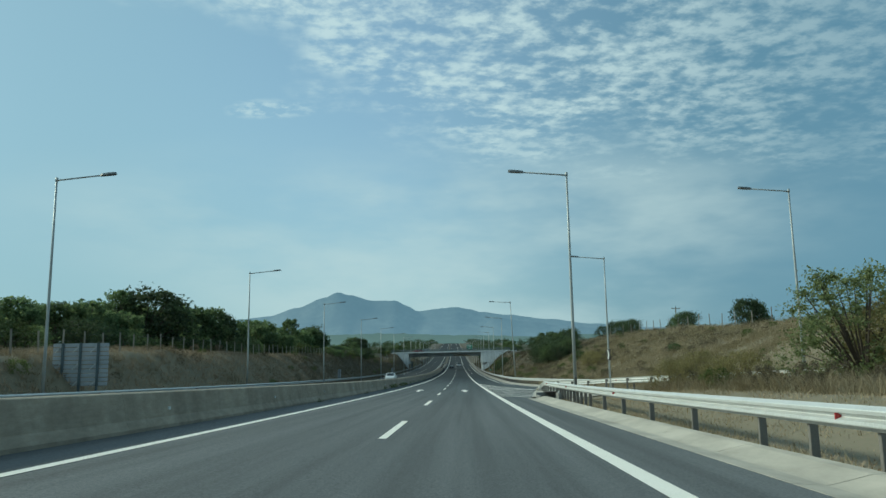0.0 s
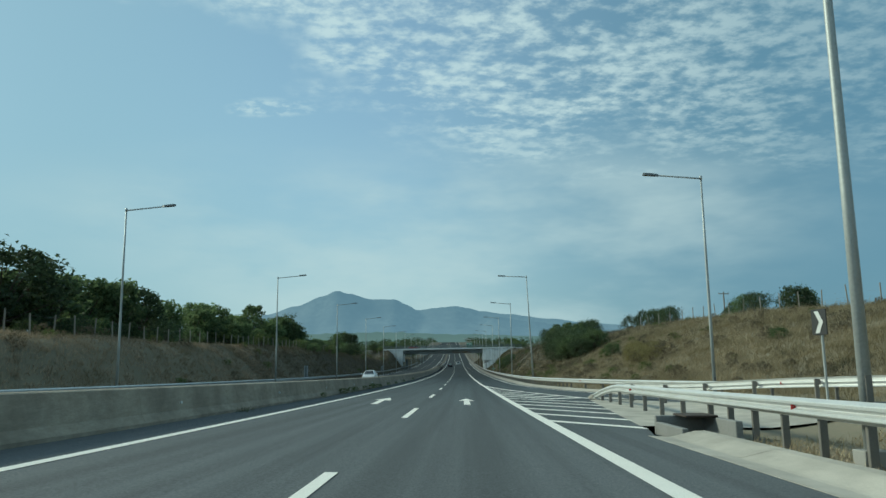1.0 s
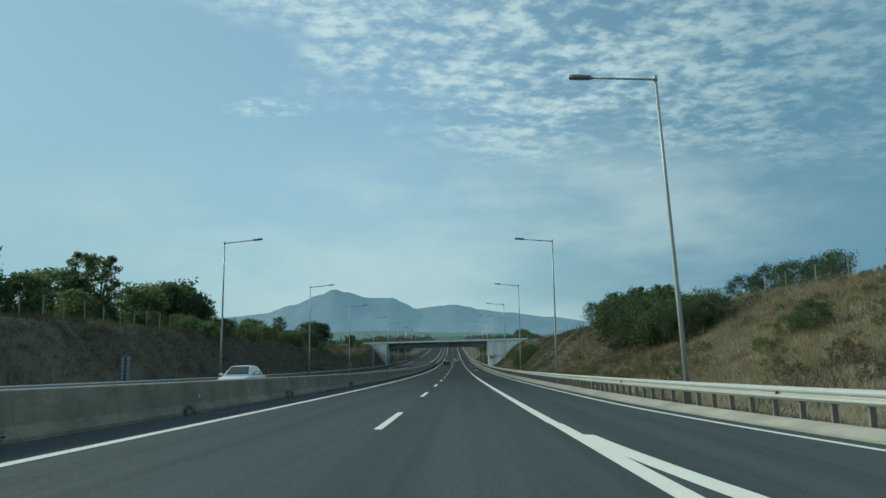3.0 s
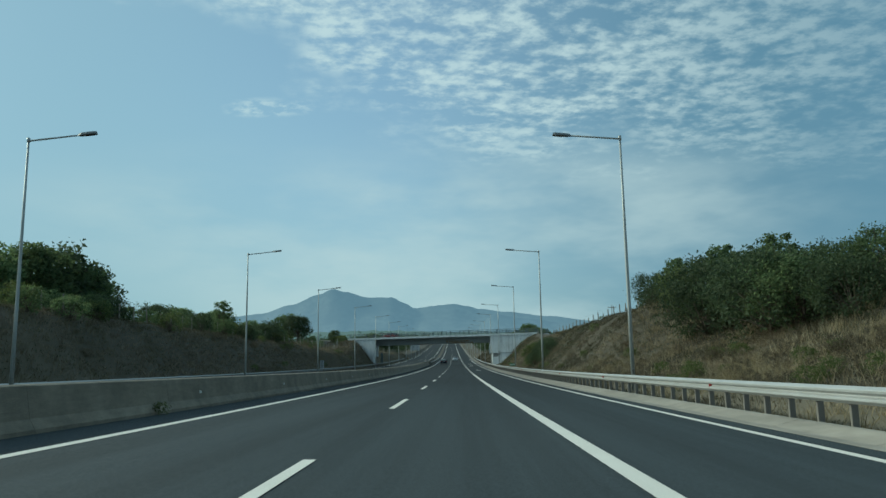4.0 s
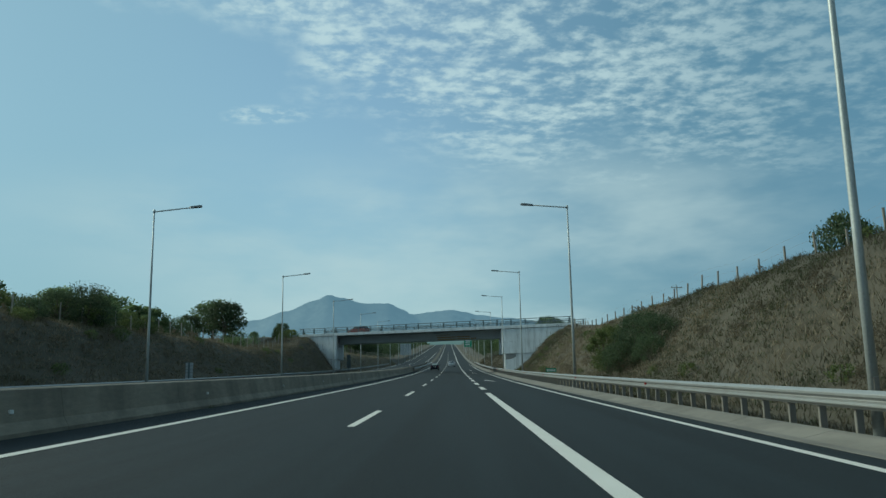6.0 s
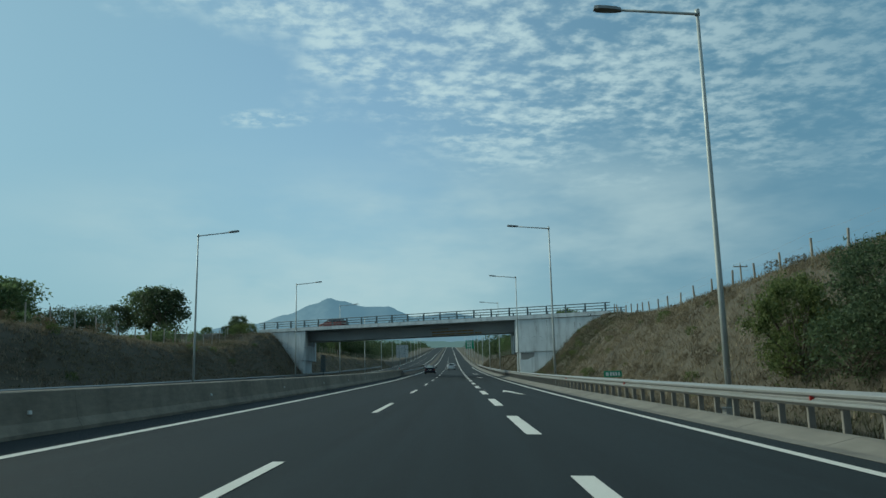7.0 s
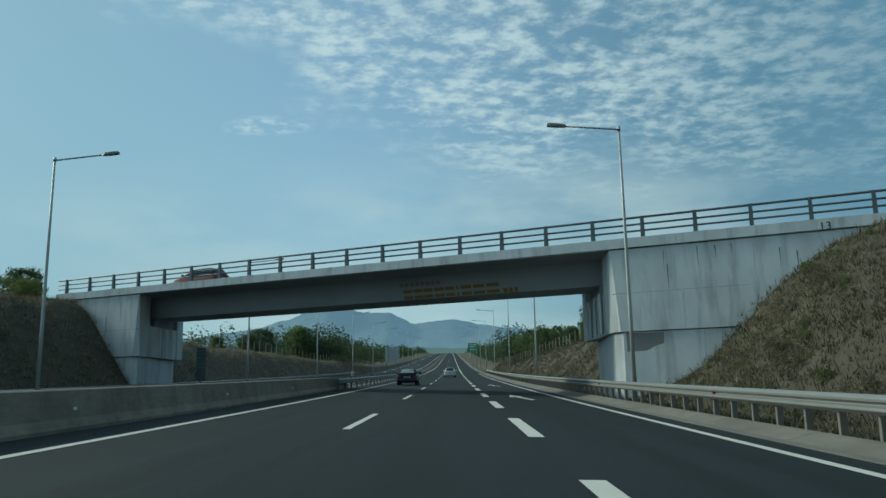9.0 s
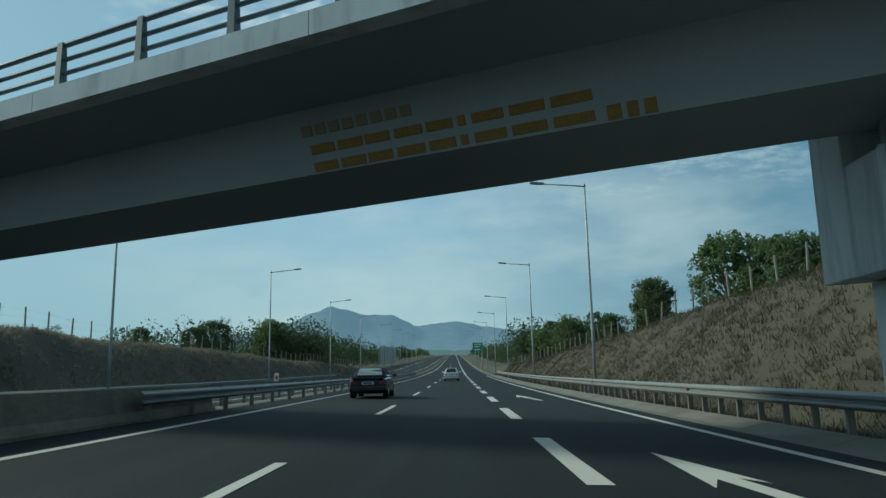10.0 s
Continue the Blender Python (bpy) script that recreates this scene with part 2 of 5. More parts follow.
# ---------------------------------------------------------------- ground
LEFT_CREST = [(-60, 2.8), (36, 2.9), (65, 3.9), (90, 4.2), (110, 4.6), (140, 5.2), (165, 5.6), (190, 5.5), (250, 4.9), (270, 4.1), (286, 4.2), (293, 5.0), (303, 6.3), (314, 6.9), (318, 6.8), (332, 4.6), (358, 4.2), (420, 3.0), (500, 1.2), (700, 0.6)]
RIGHT_CREST = [(-60, 5.5), (60, 6.2), (90, 6.8), (98, 7.1), (110, 7.8), (125, 8.2), (140, 8.6), (165, 8.7), (175, 7.6), (182, 6.9), (190, 6.4), (230, 6.0), (255, 5.3), (275, 6.0), (284, 7.0), (300, 7.0), (310, 5.8), (330, 5.0), (352, 4.0), (420, 2.0), (500, 0.9), (700, 0.4)]
SLOPE = 0.78
# where the bank's crest lies beside the ramp, before it draws in towards the bridge
RIGHT_TOP = [(-60, 33), (40, 38), (70, 38), (100, 37), (140, 36.5), (165, 34.5), (172, 29), (182, 20.6), (190, 19.5)]


def toe_right(y):
    return max(10.9 - 0.7 * min(1.0, max(0.0, (y - 220) / 40)), ramp_rail(y) + 1.9)


def right_top(y):
    if y < 190:
        return lerp_table(RIGHT_TOP, y)
    return toe_right(y) + lerp_table(RIGHT_CREST, y) / SLOPE


def right_edge(y):
    if y < 40:
        return 5.35
    if y < 64:
        return 5.6 + 0.105 * (y - 40)
    return ramp_rail(y) - 1.05


def rough_land(x, y, s, seed=0.0):
    return noise.noise((x * s, y * s, seed))


def ground_rise(off, y):
    """Height of the land above the road's level."""
    if off > 0:
        toe, crest = toe_right(y), lerp_table(RIGHT_CREST, y)
        over = off - toe
    else:
        toe, crest = 19.6 - 1.3 * max(0.0, 1 - abs(y - 302) / 30), lerp_table(LEFT_CREST, y)
        over = -off - toe
    x = off
    if over <= 0:
        if off > (right_edge(y) + 1.25 if y < 64 else 9.3) or off < -18.8:
            return cross(off) - (0.05 if y < 63 else 0.10) + (0.03 if y < 63 else 0.05) * rough_land(x, y, 0.8)
        return cross(off) - 0.35
    fall = SLOPE + (0.32 * max(0.0, 1 - abs(y - 309) / 26) if off < 0 else 0.0)
    top = right_top(y) - toe if off > 0 else crest / fall
    lump = 0.28 * rough_land(x, y, 0.22) + 0.16 * rough_land(x, y, 0.7, 3.0)
    if over < top:
        w = over / top
        h = crest * (w - 0.06 * math.sin(2 * math.pi * w))
    else:
        far = over - top
        h = crest + 0.02 * far * math.exp(-far / 150)
        lump += min(1.0, far / 40) * 2.5 * rough_land(x, y, 0.012, 7.0)
    return cross(off) + h + lump * min(1.0, over / 1.5)


def ground_z(off, y):
    rise = ground_rise(off, y) + ramp_climb(off, y)
    a = min(1.0, max(0.0, (abs(off) - 60) / 400))
    base = level(y) * (1 - a) + (level(min(y, 900)) * 0.55 + 4 if y > 300 else level(y)) * a
    return base + rise


offs = [-4000, -2600, -1600, -1000, -650, -420, -280, -190, -130, -95, -70, -55, -46, -40, -36, -33] + [-31 + 0.5 * k for k in range(25)] + [-18.4, -17, -12, -6.5, -5, 0, 5, 5.3, 6.5, 8, 9.0, 9.6] + [10.0 + 0.5 * k for k in range(26)] + [24 + k for k in range(18)] + [44, 48, 56, 68, 85, 110, 150, 210, 300, 450, 700, 1100, 1700, 2600, 4000]
ys = spread(-60, 380, 1.25) + spread(385, 600, 5)[0:] + [620, 650, 690, 740, 800, 870, 950, 1050, 1180, 1350, 1600, 1900, 2300, 2800, 3400, 4100, 4700]
bm = bmesh.new()
grid = [[bm.verts.new((mid(y) + o, y, ground_z(o, y))) for o in offs] for y in ys]
for a, b in zip(grid, grid[1:]):
    for k in range(len(offs) - 1):
        bm.faces.new((a[k], a[k + 1], b[k + 1], b[k]))
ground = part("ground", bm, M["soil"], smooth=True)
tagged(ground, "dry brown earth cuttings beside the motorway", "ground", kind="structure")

# carriageways and the joining ramp
NEAR, FAR = -50.0, 1300.0
road_ys = spread(NEAR, 63.98, 2.5) + spread(64.0, 400, 2.5) + spread(405, 600, 8) + spread(620, FAR, 40)


def strip(name, ys, left, right, rise, mat, across=1, parent=None):
    bm = bmesh.new()
    cols = [lambda y, w=k / across: at(left(y) * (1 - w) + right(y) * w, y, rise) for k in range(across + 1)]
    sweep(bm, ys, cols)
    if bm.faces and sum(f.normal.z for f in bm.faces) < 0:
        bmesh.ops.reverse_faces(bm, faces=bm.faces[:])
    return part(name, bm, mat, parent)


def dim_along(mat, near_value, far_value, a, b, tint=(1.0, 1.0)):
    """Light change put into colour: lighter, greyer gives way to darker between two distances."""
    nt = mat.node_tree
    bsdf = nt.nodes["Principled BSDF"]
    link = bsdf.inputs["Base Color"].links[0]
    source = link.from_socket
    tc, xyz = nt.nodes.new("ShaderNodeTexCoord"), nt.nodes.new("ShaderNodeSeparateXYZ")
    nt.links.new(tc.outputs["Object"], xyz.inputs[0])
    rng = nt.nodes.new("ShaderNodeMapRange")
    for k, v in zip((1, 2, 3, 4), (a, b, near_value, far_value)):
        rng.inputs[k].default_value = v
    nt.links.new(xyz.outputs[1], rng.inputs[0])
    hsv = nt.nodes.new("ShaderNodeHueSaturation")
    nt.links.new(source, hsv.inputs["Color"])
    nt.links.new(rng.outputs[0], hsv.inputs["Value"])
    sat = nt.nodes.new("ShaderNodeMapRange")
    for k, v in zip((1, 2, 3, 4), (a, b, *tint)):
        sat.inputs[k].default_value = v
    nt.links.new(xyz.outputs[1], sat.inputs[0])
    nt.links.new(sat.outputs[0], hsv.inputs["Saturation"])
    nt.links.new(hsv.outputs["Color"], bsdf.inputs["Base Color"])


# base colours lightened near and darkened farther on, for the change of light
dim_along(M["asphalt"], 2.6, 0.46, 25, 165, (0.3, 1.25))
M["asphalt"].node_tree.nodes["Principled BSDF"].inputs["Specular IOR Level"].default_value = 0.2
dim_along(M["soil"], 1.2, 0.4, 90, 170)
dim_along(M["paint"], 1.15, 0.8, 60, 190)
dim_along(M["gutter"], 1.3, 0.52, 70, 190)
dim_along(M["steel"], 1.1, 0.46, 70, 200)
dim_along(M["barrier"], 1.5, 1.02, 50, 150)


def streaks(mat, scale, stretch, lo, hi, dark, light=1.0, flip=False):
    """Long stains or wear marks laid over a material, drawn out along one axis."""
    nt = mat.node_tree
    bsdf = nt.nodes["Principled BSDF"]
    source = bsdf.inputs["Base Color"].links[0].from_socket
    tc, mp, n = nt.nodes.new("ShaderNodeTexCoord"), nt.nodes.new("ShaderNodeMapping"), nt.nodes.new("ShaderNodeTexNoise")
    mp.inputs["Scale"].default_value = stretch
    n.inputs["Scale"].default_value, n.inputs["Detail"].default_value, n.inputs["Roughness"].default_value = scale, 5.0, 0.6
    nt.links.new(tc.outputs["Object"], mp.inputs[0])
    nt.links.new(mp.outputs[0], n.inputs["Vector"])
    rng = nt.nodes.new("ShaderNodeMapRange")
    for k, v in zip((1, 2, 3, 4), (lo, hi, dark, light)):
        rng.inputs[k].default_value = v
    nt.links.new(n.outputs["Fac"], rng.inputs[0])
    hsv = nt.nodes.new("ShaderNodeHueSaturation")
    nt.links.new(source, hsv.inputs["Color"])
    nt.links.new(rng.outputs[0], hsv.inputs["Value"])
    nt.links.new(hsv.outputs["Color"], bsdf.inputs["Base Color"])


streaks(M["asphalt"], 1.6, (1, 0.012, 1), 0.36, 0.62, 0.82, 1.16)
streaks(M["asphalt"], 34.0, (1, 0.6, 1), 0.3, 0.7, 0.72, 1.3)
streaks(M["barrier"], 1.6, (1, 0.5, 0.35), 0.35, 0.6, 0.74, 1.1)
streaks(M["barrier"], 7.0, (1, 0.35, 1.6), 0.35, 0.7, 0.86, 1.1)
streaks(M["bridge"], 1.7, (1, 1, 0.14), 0.34, 0.5, 0.76, 1.03)
streaks(M["bridge"], 0.5, (1, 1, 0.6), 0.35, 0.6, 0.86, 1.05)
streaks(M["gutter"], 1.1, (1, 0.5, 1), 0.35, 0.6, 0.78, 1.08)
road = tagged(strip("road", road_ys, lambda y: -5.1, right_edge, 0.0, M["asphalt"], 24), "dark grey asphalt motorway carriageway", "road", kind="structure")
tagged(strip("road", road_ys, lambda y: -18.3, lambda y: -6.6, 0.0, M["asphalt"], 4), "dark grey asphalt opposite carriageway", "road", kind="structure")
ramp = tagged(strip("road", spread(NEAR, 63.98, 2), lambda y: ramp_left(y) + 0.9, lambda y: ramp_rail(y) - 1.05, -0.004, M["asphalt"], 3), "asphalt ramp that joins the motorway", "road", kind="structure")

# ---------------------------------------------------------------- painted markings
LIFT = 0.008


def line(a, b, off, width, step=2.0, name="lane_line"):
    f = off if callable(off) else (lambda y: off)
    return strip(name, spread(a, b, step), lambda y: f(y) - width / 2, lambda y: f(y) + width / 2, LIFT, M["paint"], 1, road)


def marking(name, pts, parent=road):
    """A flat painted shape from its outline in sideways place and distance."""
    bm = bmesh.new()
    bm.faces.new([bm.verts.new(at(o, y, LIFT)) for o, y in pts])
    bmesh.ops.recalc_face_normals(bm, faces=bm.faces[:])
    for f in bm.faces:
        if f.normal.z < 0:
            f.normal_flip()
    return part(name, bm, M["paint"], parent)


for piece in range(0, 9):
    line(NEAR + 50 * piece, NEAR + 50 * piece + 50, -LANE, 0.2, 2.5, "edge_line")
line(400, FAR, -LANE, 0.2, 20, "edge_line")
line(NEAR, 100, LANE, 0.29, 2.5, "edge_line")
line(100, 207.9, LANE - 0.04, 0.27, 2.5, "edge_line")
k = 0
while 213.6 + 11.65 * k < 420:
    line(213.6 + 11.65 * k, 219.5 + 11.65 * k, LANE, 0.3, 3, "lane_dash")
    k += 1
line(426, FAR, LANE, 0.3, 20, "edge_line")
for k in range(-3, 40):
    end = 15.6 + 17.58 * k
    line(end - 6.0, end, 0.0, 0.16, 3, "lane_dash")


def outer_line(y):
    return ramp_rail(y) - 1.75


line(68, 420, outer_line, 0.2, 2.5, "edge_line")


def gore_line(y):
    return LANE + 0.15 + 0.01342 * max(0.0, 98 - y) ** 1.675


for off, w in ((-8.3, 0.2), (-17.0, 0.2)):
    line(NEAR, 420, off, w, 3, "edge_line")
    line(420, FAR, off, w, 25, "edge_line")
for k in range(-3, 36):
    line(9 + 17.58 * k, 15 + 17.58 * k, -12.4, 0.16, 3, "lane_dash")
line(63.5, 97, gore_line, 0.36, 1.5, "gore_line")
for k in range(-1, 12):
    chevron = k >= 5
    y0 = 64.0 + 3.3 * (k - 4) if chevron else 48.6 + 3.8 * k
    lean = 1.42 if chevron else 1.15
    end = LANE + 0.15
    if chevron:
        # stripes that end in a short block running back to the gore line
        for turn in range(30):
            foot = y0 - lean * (end - 3.9)
            climb = min(2.7, 1.25 * max(0.0, gore_line(foot + 2.0) - 3.9))
            reach = gore_line(foot + climb)
            end = 3.9 + (0.53, 0.62, 0.66, 0.63, 0.6, 0.58, 0.58)[k - 5] * (reach - 3.9)
        half = min(0.55, 0.12 * (reach - 3.9) + 0.2)
    else:
        while end < right_edge(min(63.9, y0 - lean * (end - 3.9))) - 0.05 and end < 9.5:
            end += 0.05
        half = 0.36
        y0 -= 0.2
    foot = y0 - lean * (end - 3.9)
    marking("hatch_stripe", [(LANE + 0.1, y0 + half + 0.05), (LANE + 0.1, y0 - half + 0.05), (end, foot - half), (end, foot + half)])
    if chevron and reach - 3.9 > 0.5:
        marking("hatch_block", [(end + 0.002, foot + half), (end + 0.002, foot - half), (reach - 0.02, foot + climb - half), (reach - 0.02, foot + climb + half)])


def straight_arrow(off, y, s=1.0):
    marking("lane_arrow", [(off - 0.14, y), (off + 0.14, y), (off + 0.12, y + 4.4), (off + 0.36, y + 4.3), (off, y + 7.6), (off - 0.36, y + 4.3), (off - 0.12, y + 4.4)])


def merge_arrow(off, y):
    marking("lane_arrow", [(off + 0.45, y), (off + 0.68, y), (off + 0.28, y + 4.4), (off + 0.5, y + 4.0), (off, y + 7.2), (off - 0.22, y + 3.6), (off + 0.02, y + 4.3)])


straight_arrow(1.78, 54.5)
marking("lane_arrow", [(-1.95, 53.7), (-1.68, 53.7), (-1.82, 57.8), (-1.52, 57.7), (-1.87, 61.2), (-2.3, 58.1), (-2.05, 58.0)])
merge_arrow(5.05, 237.4)
merge_arrow(5.1, 291.4)
merge_arrow(5.25, 320.0)

# ---------------------------------------------------------------- concrete median barriers
def barrier(name, off, a, b, flip, label):
    """Cast sections end to end: a foot, a sloped side, a thin top, with open joints between the sections."""
    root = empty(name, at(off, a))
    prof = [(0.0, -0.1), (0.0, 0.07), (0.1, 0.24), (0.19, 0.765), (0.23, 0.785), (0.37, 0.785), (0.41, 0.765), (0.5, 0.24), (0.6, 0.07), (0.6, -0.1)]
    cut = a
    while cut < b - 1:
        end = min(b, cut + 6.0)
        bm = bmesh.new()
        cols = [lambda y, o=o, r=r: at(off - o * flip, y, r) for o, r in prof]
        sweep(bm, spread(cut + 0.004, end - 0.004, 3), cols, True)
        part("barrier_section", bm, M["barrier"], root)
        cut = end
    tagged(root, label, "barrier", kind="structure")
    return root


barrier("median_barrier", -5.05, NEAR, 311.0, 1, "weathered grey concrete median barrier along the fast lane")
barrier("median_barrier", -6.15, NEAR, 311.0, 1, "weathered grey concrete barrier of the opposite carriageway")
# concrete filling between barrier and the opposite lane
tagged(strip("verge", spread(NEAR, 420, 5), lambda y: -6.62, lambda y: -5.04, -0.03, M["gutter"], 1), "bare concrete strip under the median barrier", "verge", kind="structure")
tagged(strip("verge", spread(420, FAR, 40), lambda y: -6.62, lambda y: -5.04, -0.03, M["soil"], 1), "bare earth median strip", "verge", kind="structure")

# ---------------------------------------------------------------- gutters of cast concrete slabs


def gutter(name, a, b, inner, width, label):
    root = empty(name, at(inner(a), a))
    cut = a
    while cut < b - 0.5:
        end = min(b, cut + 4.0)
        bm = bmesh.new()
        cols = [lambda y, o=o, r=r: at(inner(y) + o * width / 1.2, y, r) for o, r in ((0, -0.2), (0, 0.006), (0.42, -0.012), (0.5, 0.0), (0.98, 0.12), (1.2, 0.13), (1.26, 0.1), (1.26, -0.2))]
        sweep(bm, spread(cut + 0.012, end - 0.012, 2), cols, True)
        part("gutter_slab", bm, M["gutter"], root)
        cut = end
    tagged(root, label, "gutter", kind="structure")
    return root


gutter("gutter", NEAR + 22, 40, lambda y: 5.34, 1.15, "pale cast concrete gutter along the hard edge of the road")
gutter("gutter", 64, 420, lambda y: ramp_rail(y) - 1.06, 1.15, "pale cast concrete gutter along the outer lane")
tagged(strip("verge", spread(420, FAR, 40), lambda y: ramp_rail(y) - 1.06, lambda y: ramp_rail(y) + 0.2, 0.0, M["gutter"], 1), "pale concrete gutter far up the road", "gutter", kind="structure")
# concrete apron round the nose where ramp and road part
tagged(strip("apron", spread(43.2, 68, 1.2), lambda y: right_edge(y) - 0.02 if y < 64 else near_rail(y) + 0.3, lambda y: ramp_left(y) + 0.95 if y < 64 else ramp_left(64) + 0.95, 0.004, M["gutter"], 10), "pale concrete apron between road and ramp", "apron", kind="structure")

# ---------------------------------------------------------------- guardrails
W_BEAM = [(-0.005, 0.325), (-0.03, 0.305), (-0.083, 0.272), (-0.09, 0.255), (-0.085, 0.212), (-0.012, 0.178), (-0.005, 0.162), (-0.012, 0.147), (-0.085, 0.113), (-0.09, 0.07), (-0.083, 0.053), (-0.03, 0.02), (-0.005, 0.0)]


def guardrail(a, b, off, label, side=-1, step=2.0, drop_a=False, drop_b=False, red=16.0, top=0.86):
    """A steel rail of W section on channel posts; side -1 shows its ridges towards smaller offsets."""
    root = empty("guardrail", at(off(a), a))

    def height(y):
        h = top - 0.31
        if drop_a and y < a + 9:
            h -= 0.75 * (1 - (y - a) / 9) ** 1.5
        if drop_b and y > b - 9:
            h -= 0.62 * (1 - (b - y) / 9) ** 1.5
        return h
    bm = bmesh.new()
    face = [lambda y, o=o, r=r: at(off(y) - side * o, y, height(y) + r) for o, r in W_BEAM]
    rear = [lambda y, o=o, r=r: at(off(y) - side * (o + 0.006), y, height(y) + r) for o, r in reversed(W_BEAM)]
    sweep(bm, spread(a, b, 1.0 if b - a < 120 else 2.0), face + rear, True)
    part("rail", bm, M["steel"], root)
    first = None
    y = a + 0.8
    n = 0
    while y < b - 0.3:
        tall = height(y) + 0.27
        if tall > 0.25:
            if first is None:
                bm = bmesh.new()
                box(bm, -0.004, 0.13, -0.04, 0.04, -0.9, 0.66, 0.008)
                box(bm, -0.06, -0.004, -0.045, 0.045, 0.46, 0.64, 0.004)
                first = part("post", bm, M["post"], root)
                first.matrix_basis = root.matrix_world.inverted() @ Matrix.Translation(at(off(y) - side * 0.07, y, tall - 0.66)) @ Matrix.Diagonal((-side, 1, 1, 1))
                first.matrix_parent_inverse = Matrix()
            else:
                twin(first, root.matrix_world.inverted() @ Matrix.Translation(at(off(y) - side * 0.07, y, tall - 0.66)) @ Matrix.Diagonal((-side, 1, 1, 1)), root)
            n += 1
        y += step(y) if callable(step) else step
    if red:
        mark = None
        y = a + red * 0.6
        while y < b - 2:
            m = root.matrix_world.inverted() @ Matrix.Translation(at(off(y) + side * 0.03, y, height(y) + 0.155))
            if mark is None:
                bm = bmesh.new()
                box(bm, -0.06, 0.05, -0.012, 0.012, -0.045, 0.045, 0.004)
                mark = part("reflector", bm, M["red"], root, "small red reflector")
                mark.matrix_parent_inverse = Matrix()
                mark.matrix_basis = m
            else:
                twin(mark, m, root)
            y += red
    return tagged(root, label, "guardrail", kind="structure")


guardrail(NEAR + 30, 65.5, near_rail, "galvanised steel guardrail that dips to the ground at its end", drop_b=True, step=lambda y: 2.0 if y < 7.5 else 4.0 if y < 26 else 1.62 if y < 42 else 2.8)
guardrail(NEAR + 30, 420, ramp_rail, "long galvanised steel guardrail on short posts", step=lambda y: 4.0 if y < 88 else 1.333 if y < 330 else 4.0)
guardrail(10, 63, ramp_left, "galvanised steel guardrail along the inside of the ramp", side=1, step=3.0)
guardrail(304, 420, lambda y: -4.85, "galvanised steel guardrail in place of the concrete barrier", side=1, step=3.0, top=0.7)
guardrail(302, 420, lambda y: -6.5, "galvanised steel guardrail of the opposite carriageway", side=-1, step=3.0, top=0.74)
guardrail(NEAR + 30, 420, lambda y: -18.9, "galvanised steel guardrail along the far edge of the road", side=1, step=4.0)

# ---------------------------------------------------------------- street lamps


def street_lamp():
    root = empty("street_lamp")
    bm = bmesh.new()
    tube(bm, [(0, 0, 0), (0, 0, 4), (0, 0, 8), (0, 0, 12.14)], [0.1, 0.083, 0.066, 0.05], 10)
    part("pole", bm, M["pole"], root, smooth=True)
    bm = bmesh.new()
    tube(bm, [(0.06, 0, 12.04), (-0.4, 0, 12.09), (-2.5, 0, 12.28)], [0.05, 0.045, 0.04], 8)
    tube(bm, [(0, 0, 12.0), (0, 0, 12.2)], 0.075, 10)
    part("arm", bm, M["pole"], root, smooth=True)
    bm = bmesh.new()
    outline = [(-2.35, 0.06), (-2.5, 0.13), (-2.8, 0.17), (-3.1, 0.16), (-3.22, 0.09), (-3.22, -0.09), (-3.1, -0.16), (-2.8, -0.17), (-2.5, -0.13), (-2.35, -0.06)]
    low = [bm.verts.new((x, y, 12.23 - (x + 2.35) * 0.09)) for x, y in outline]
    high = [bm.verts.new((x * 0.93 - 0.2, y * 0.7, 12.35 - (x + 2.35) * 0.09)) for x, y in outline]
    bm.faces.new(low), bm.faces.new(list(reversed(high)))
    for i in range(10):
        j = (i + 1) % 10
        bm.faces.new((low[i], high[i], high[j], low[j]))
    bmesh.ops.recalc_face_normals(bm, faces=bm.faces[:])
    part("lamp_head", bm, M["head"], root, "flat dark lamp head")
    bm = bmesh.new()
    box(bm, -0.19, 0.19, -0.19, 0.19, -0.5, 0.015, 0.01)
    part("base_plate", bm, M["concrete"], root)
    bm = bmesh.new()
    box(bm, -0.05, 0.05, -0.118, -0.1, 0.6, 1.1, 0.005)
    part("hatch", bm, M["post"], root)
    return tagged(root, "tall grey steel street lamp with one flat lamp head", "street lamp", "street lamps")


lamp = street_lamp()
LEFT_LAMPS = [(-3, -19.8), (33.6, -19.9), (71.6, -20.0), (108.1, -18.8), (145.2, -18.0), (182.4, -17.9), (219.0, -17.8), (256.8, -17.6), (293.1, -17.4), (329.5, -17.35), (365.9, -17.3)] + [(403.6 + 37.0 * k, -17.2) for k in range(8)]
RIGHT_LAMPS = [(35.6, 7.53), (65.7, 15.12), (43.2, 22.85), (109.8, 9.65), (147.0, 9.82), (184.2, 9.85), (221.3, 10.12), (257.1, 9.8), (290.3, 9.85), (330.6, 10.0), (364.7, 9.9), (402, 9.8)] + [(439 + 37.0 * k, 9.8) for k in range(7)]
placed = False
for y, off in RIGHT_LAMPS:
    m = Matrix.Translation(at(off, y, 0.35 if off > 20 else 0.16 if y in (35.6, 221.3) else -0.02))
    if y == 109.8:
        m = m @ Matrix.Rotation(-0.04, 4, "Y")
    if not placed:
        lamp.matrix_world = m
        placed = True
    else:
        copy_thing(lamp, m)
for y, off in LEFT_LAMPS:
    copy_thing(lamp, Matrix.Translation(at(off, y, -0.02)) @ Matrix.Rotation(math.pi, 4, "Z"))

# ---------------------------------------------------------------- overpass, skewed across the road
bridge = empty("overpass", (5.99, 294.14, 0.0), math.atan2(0.43125, -0.90223))
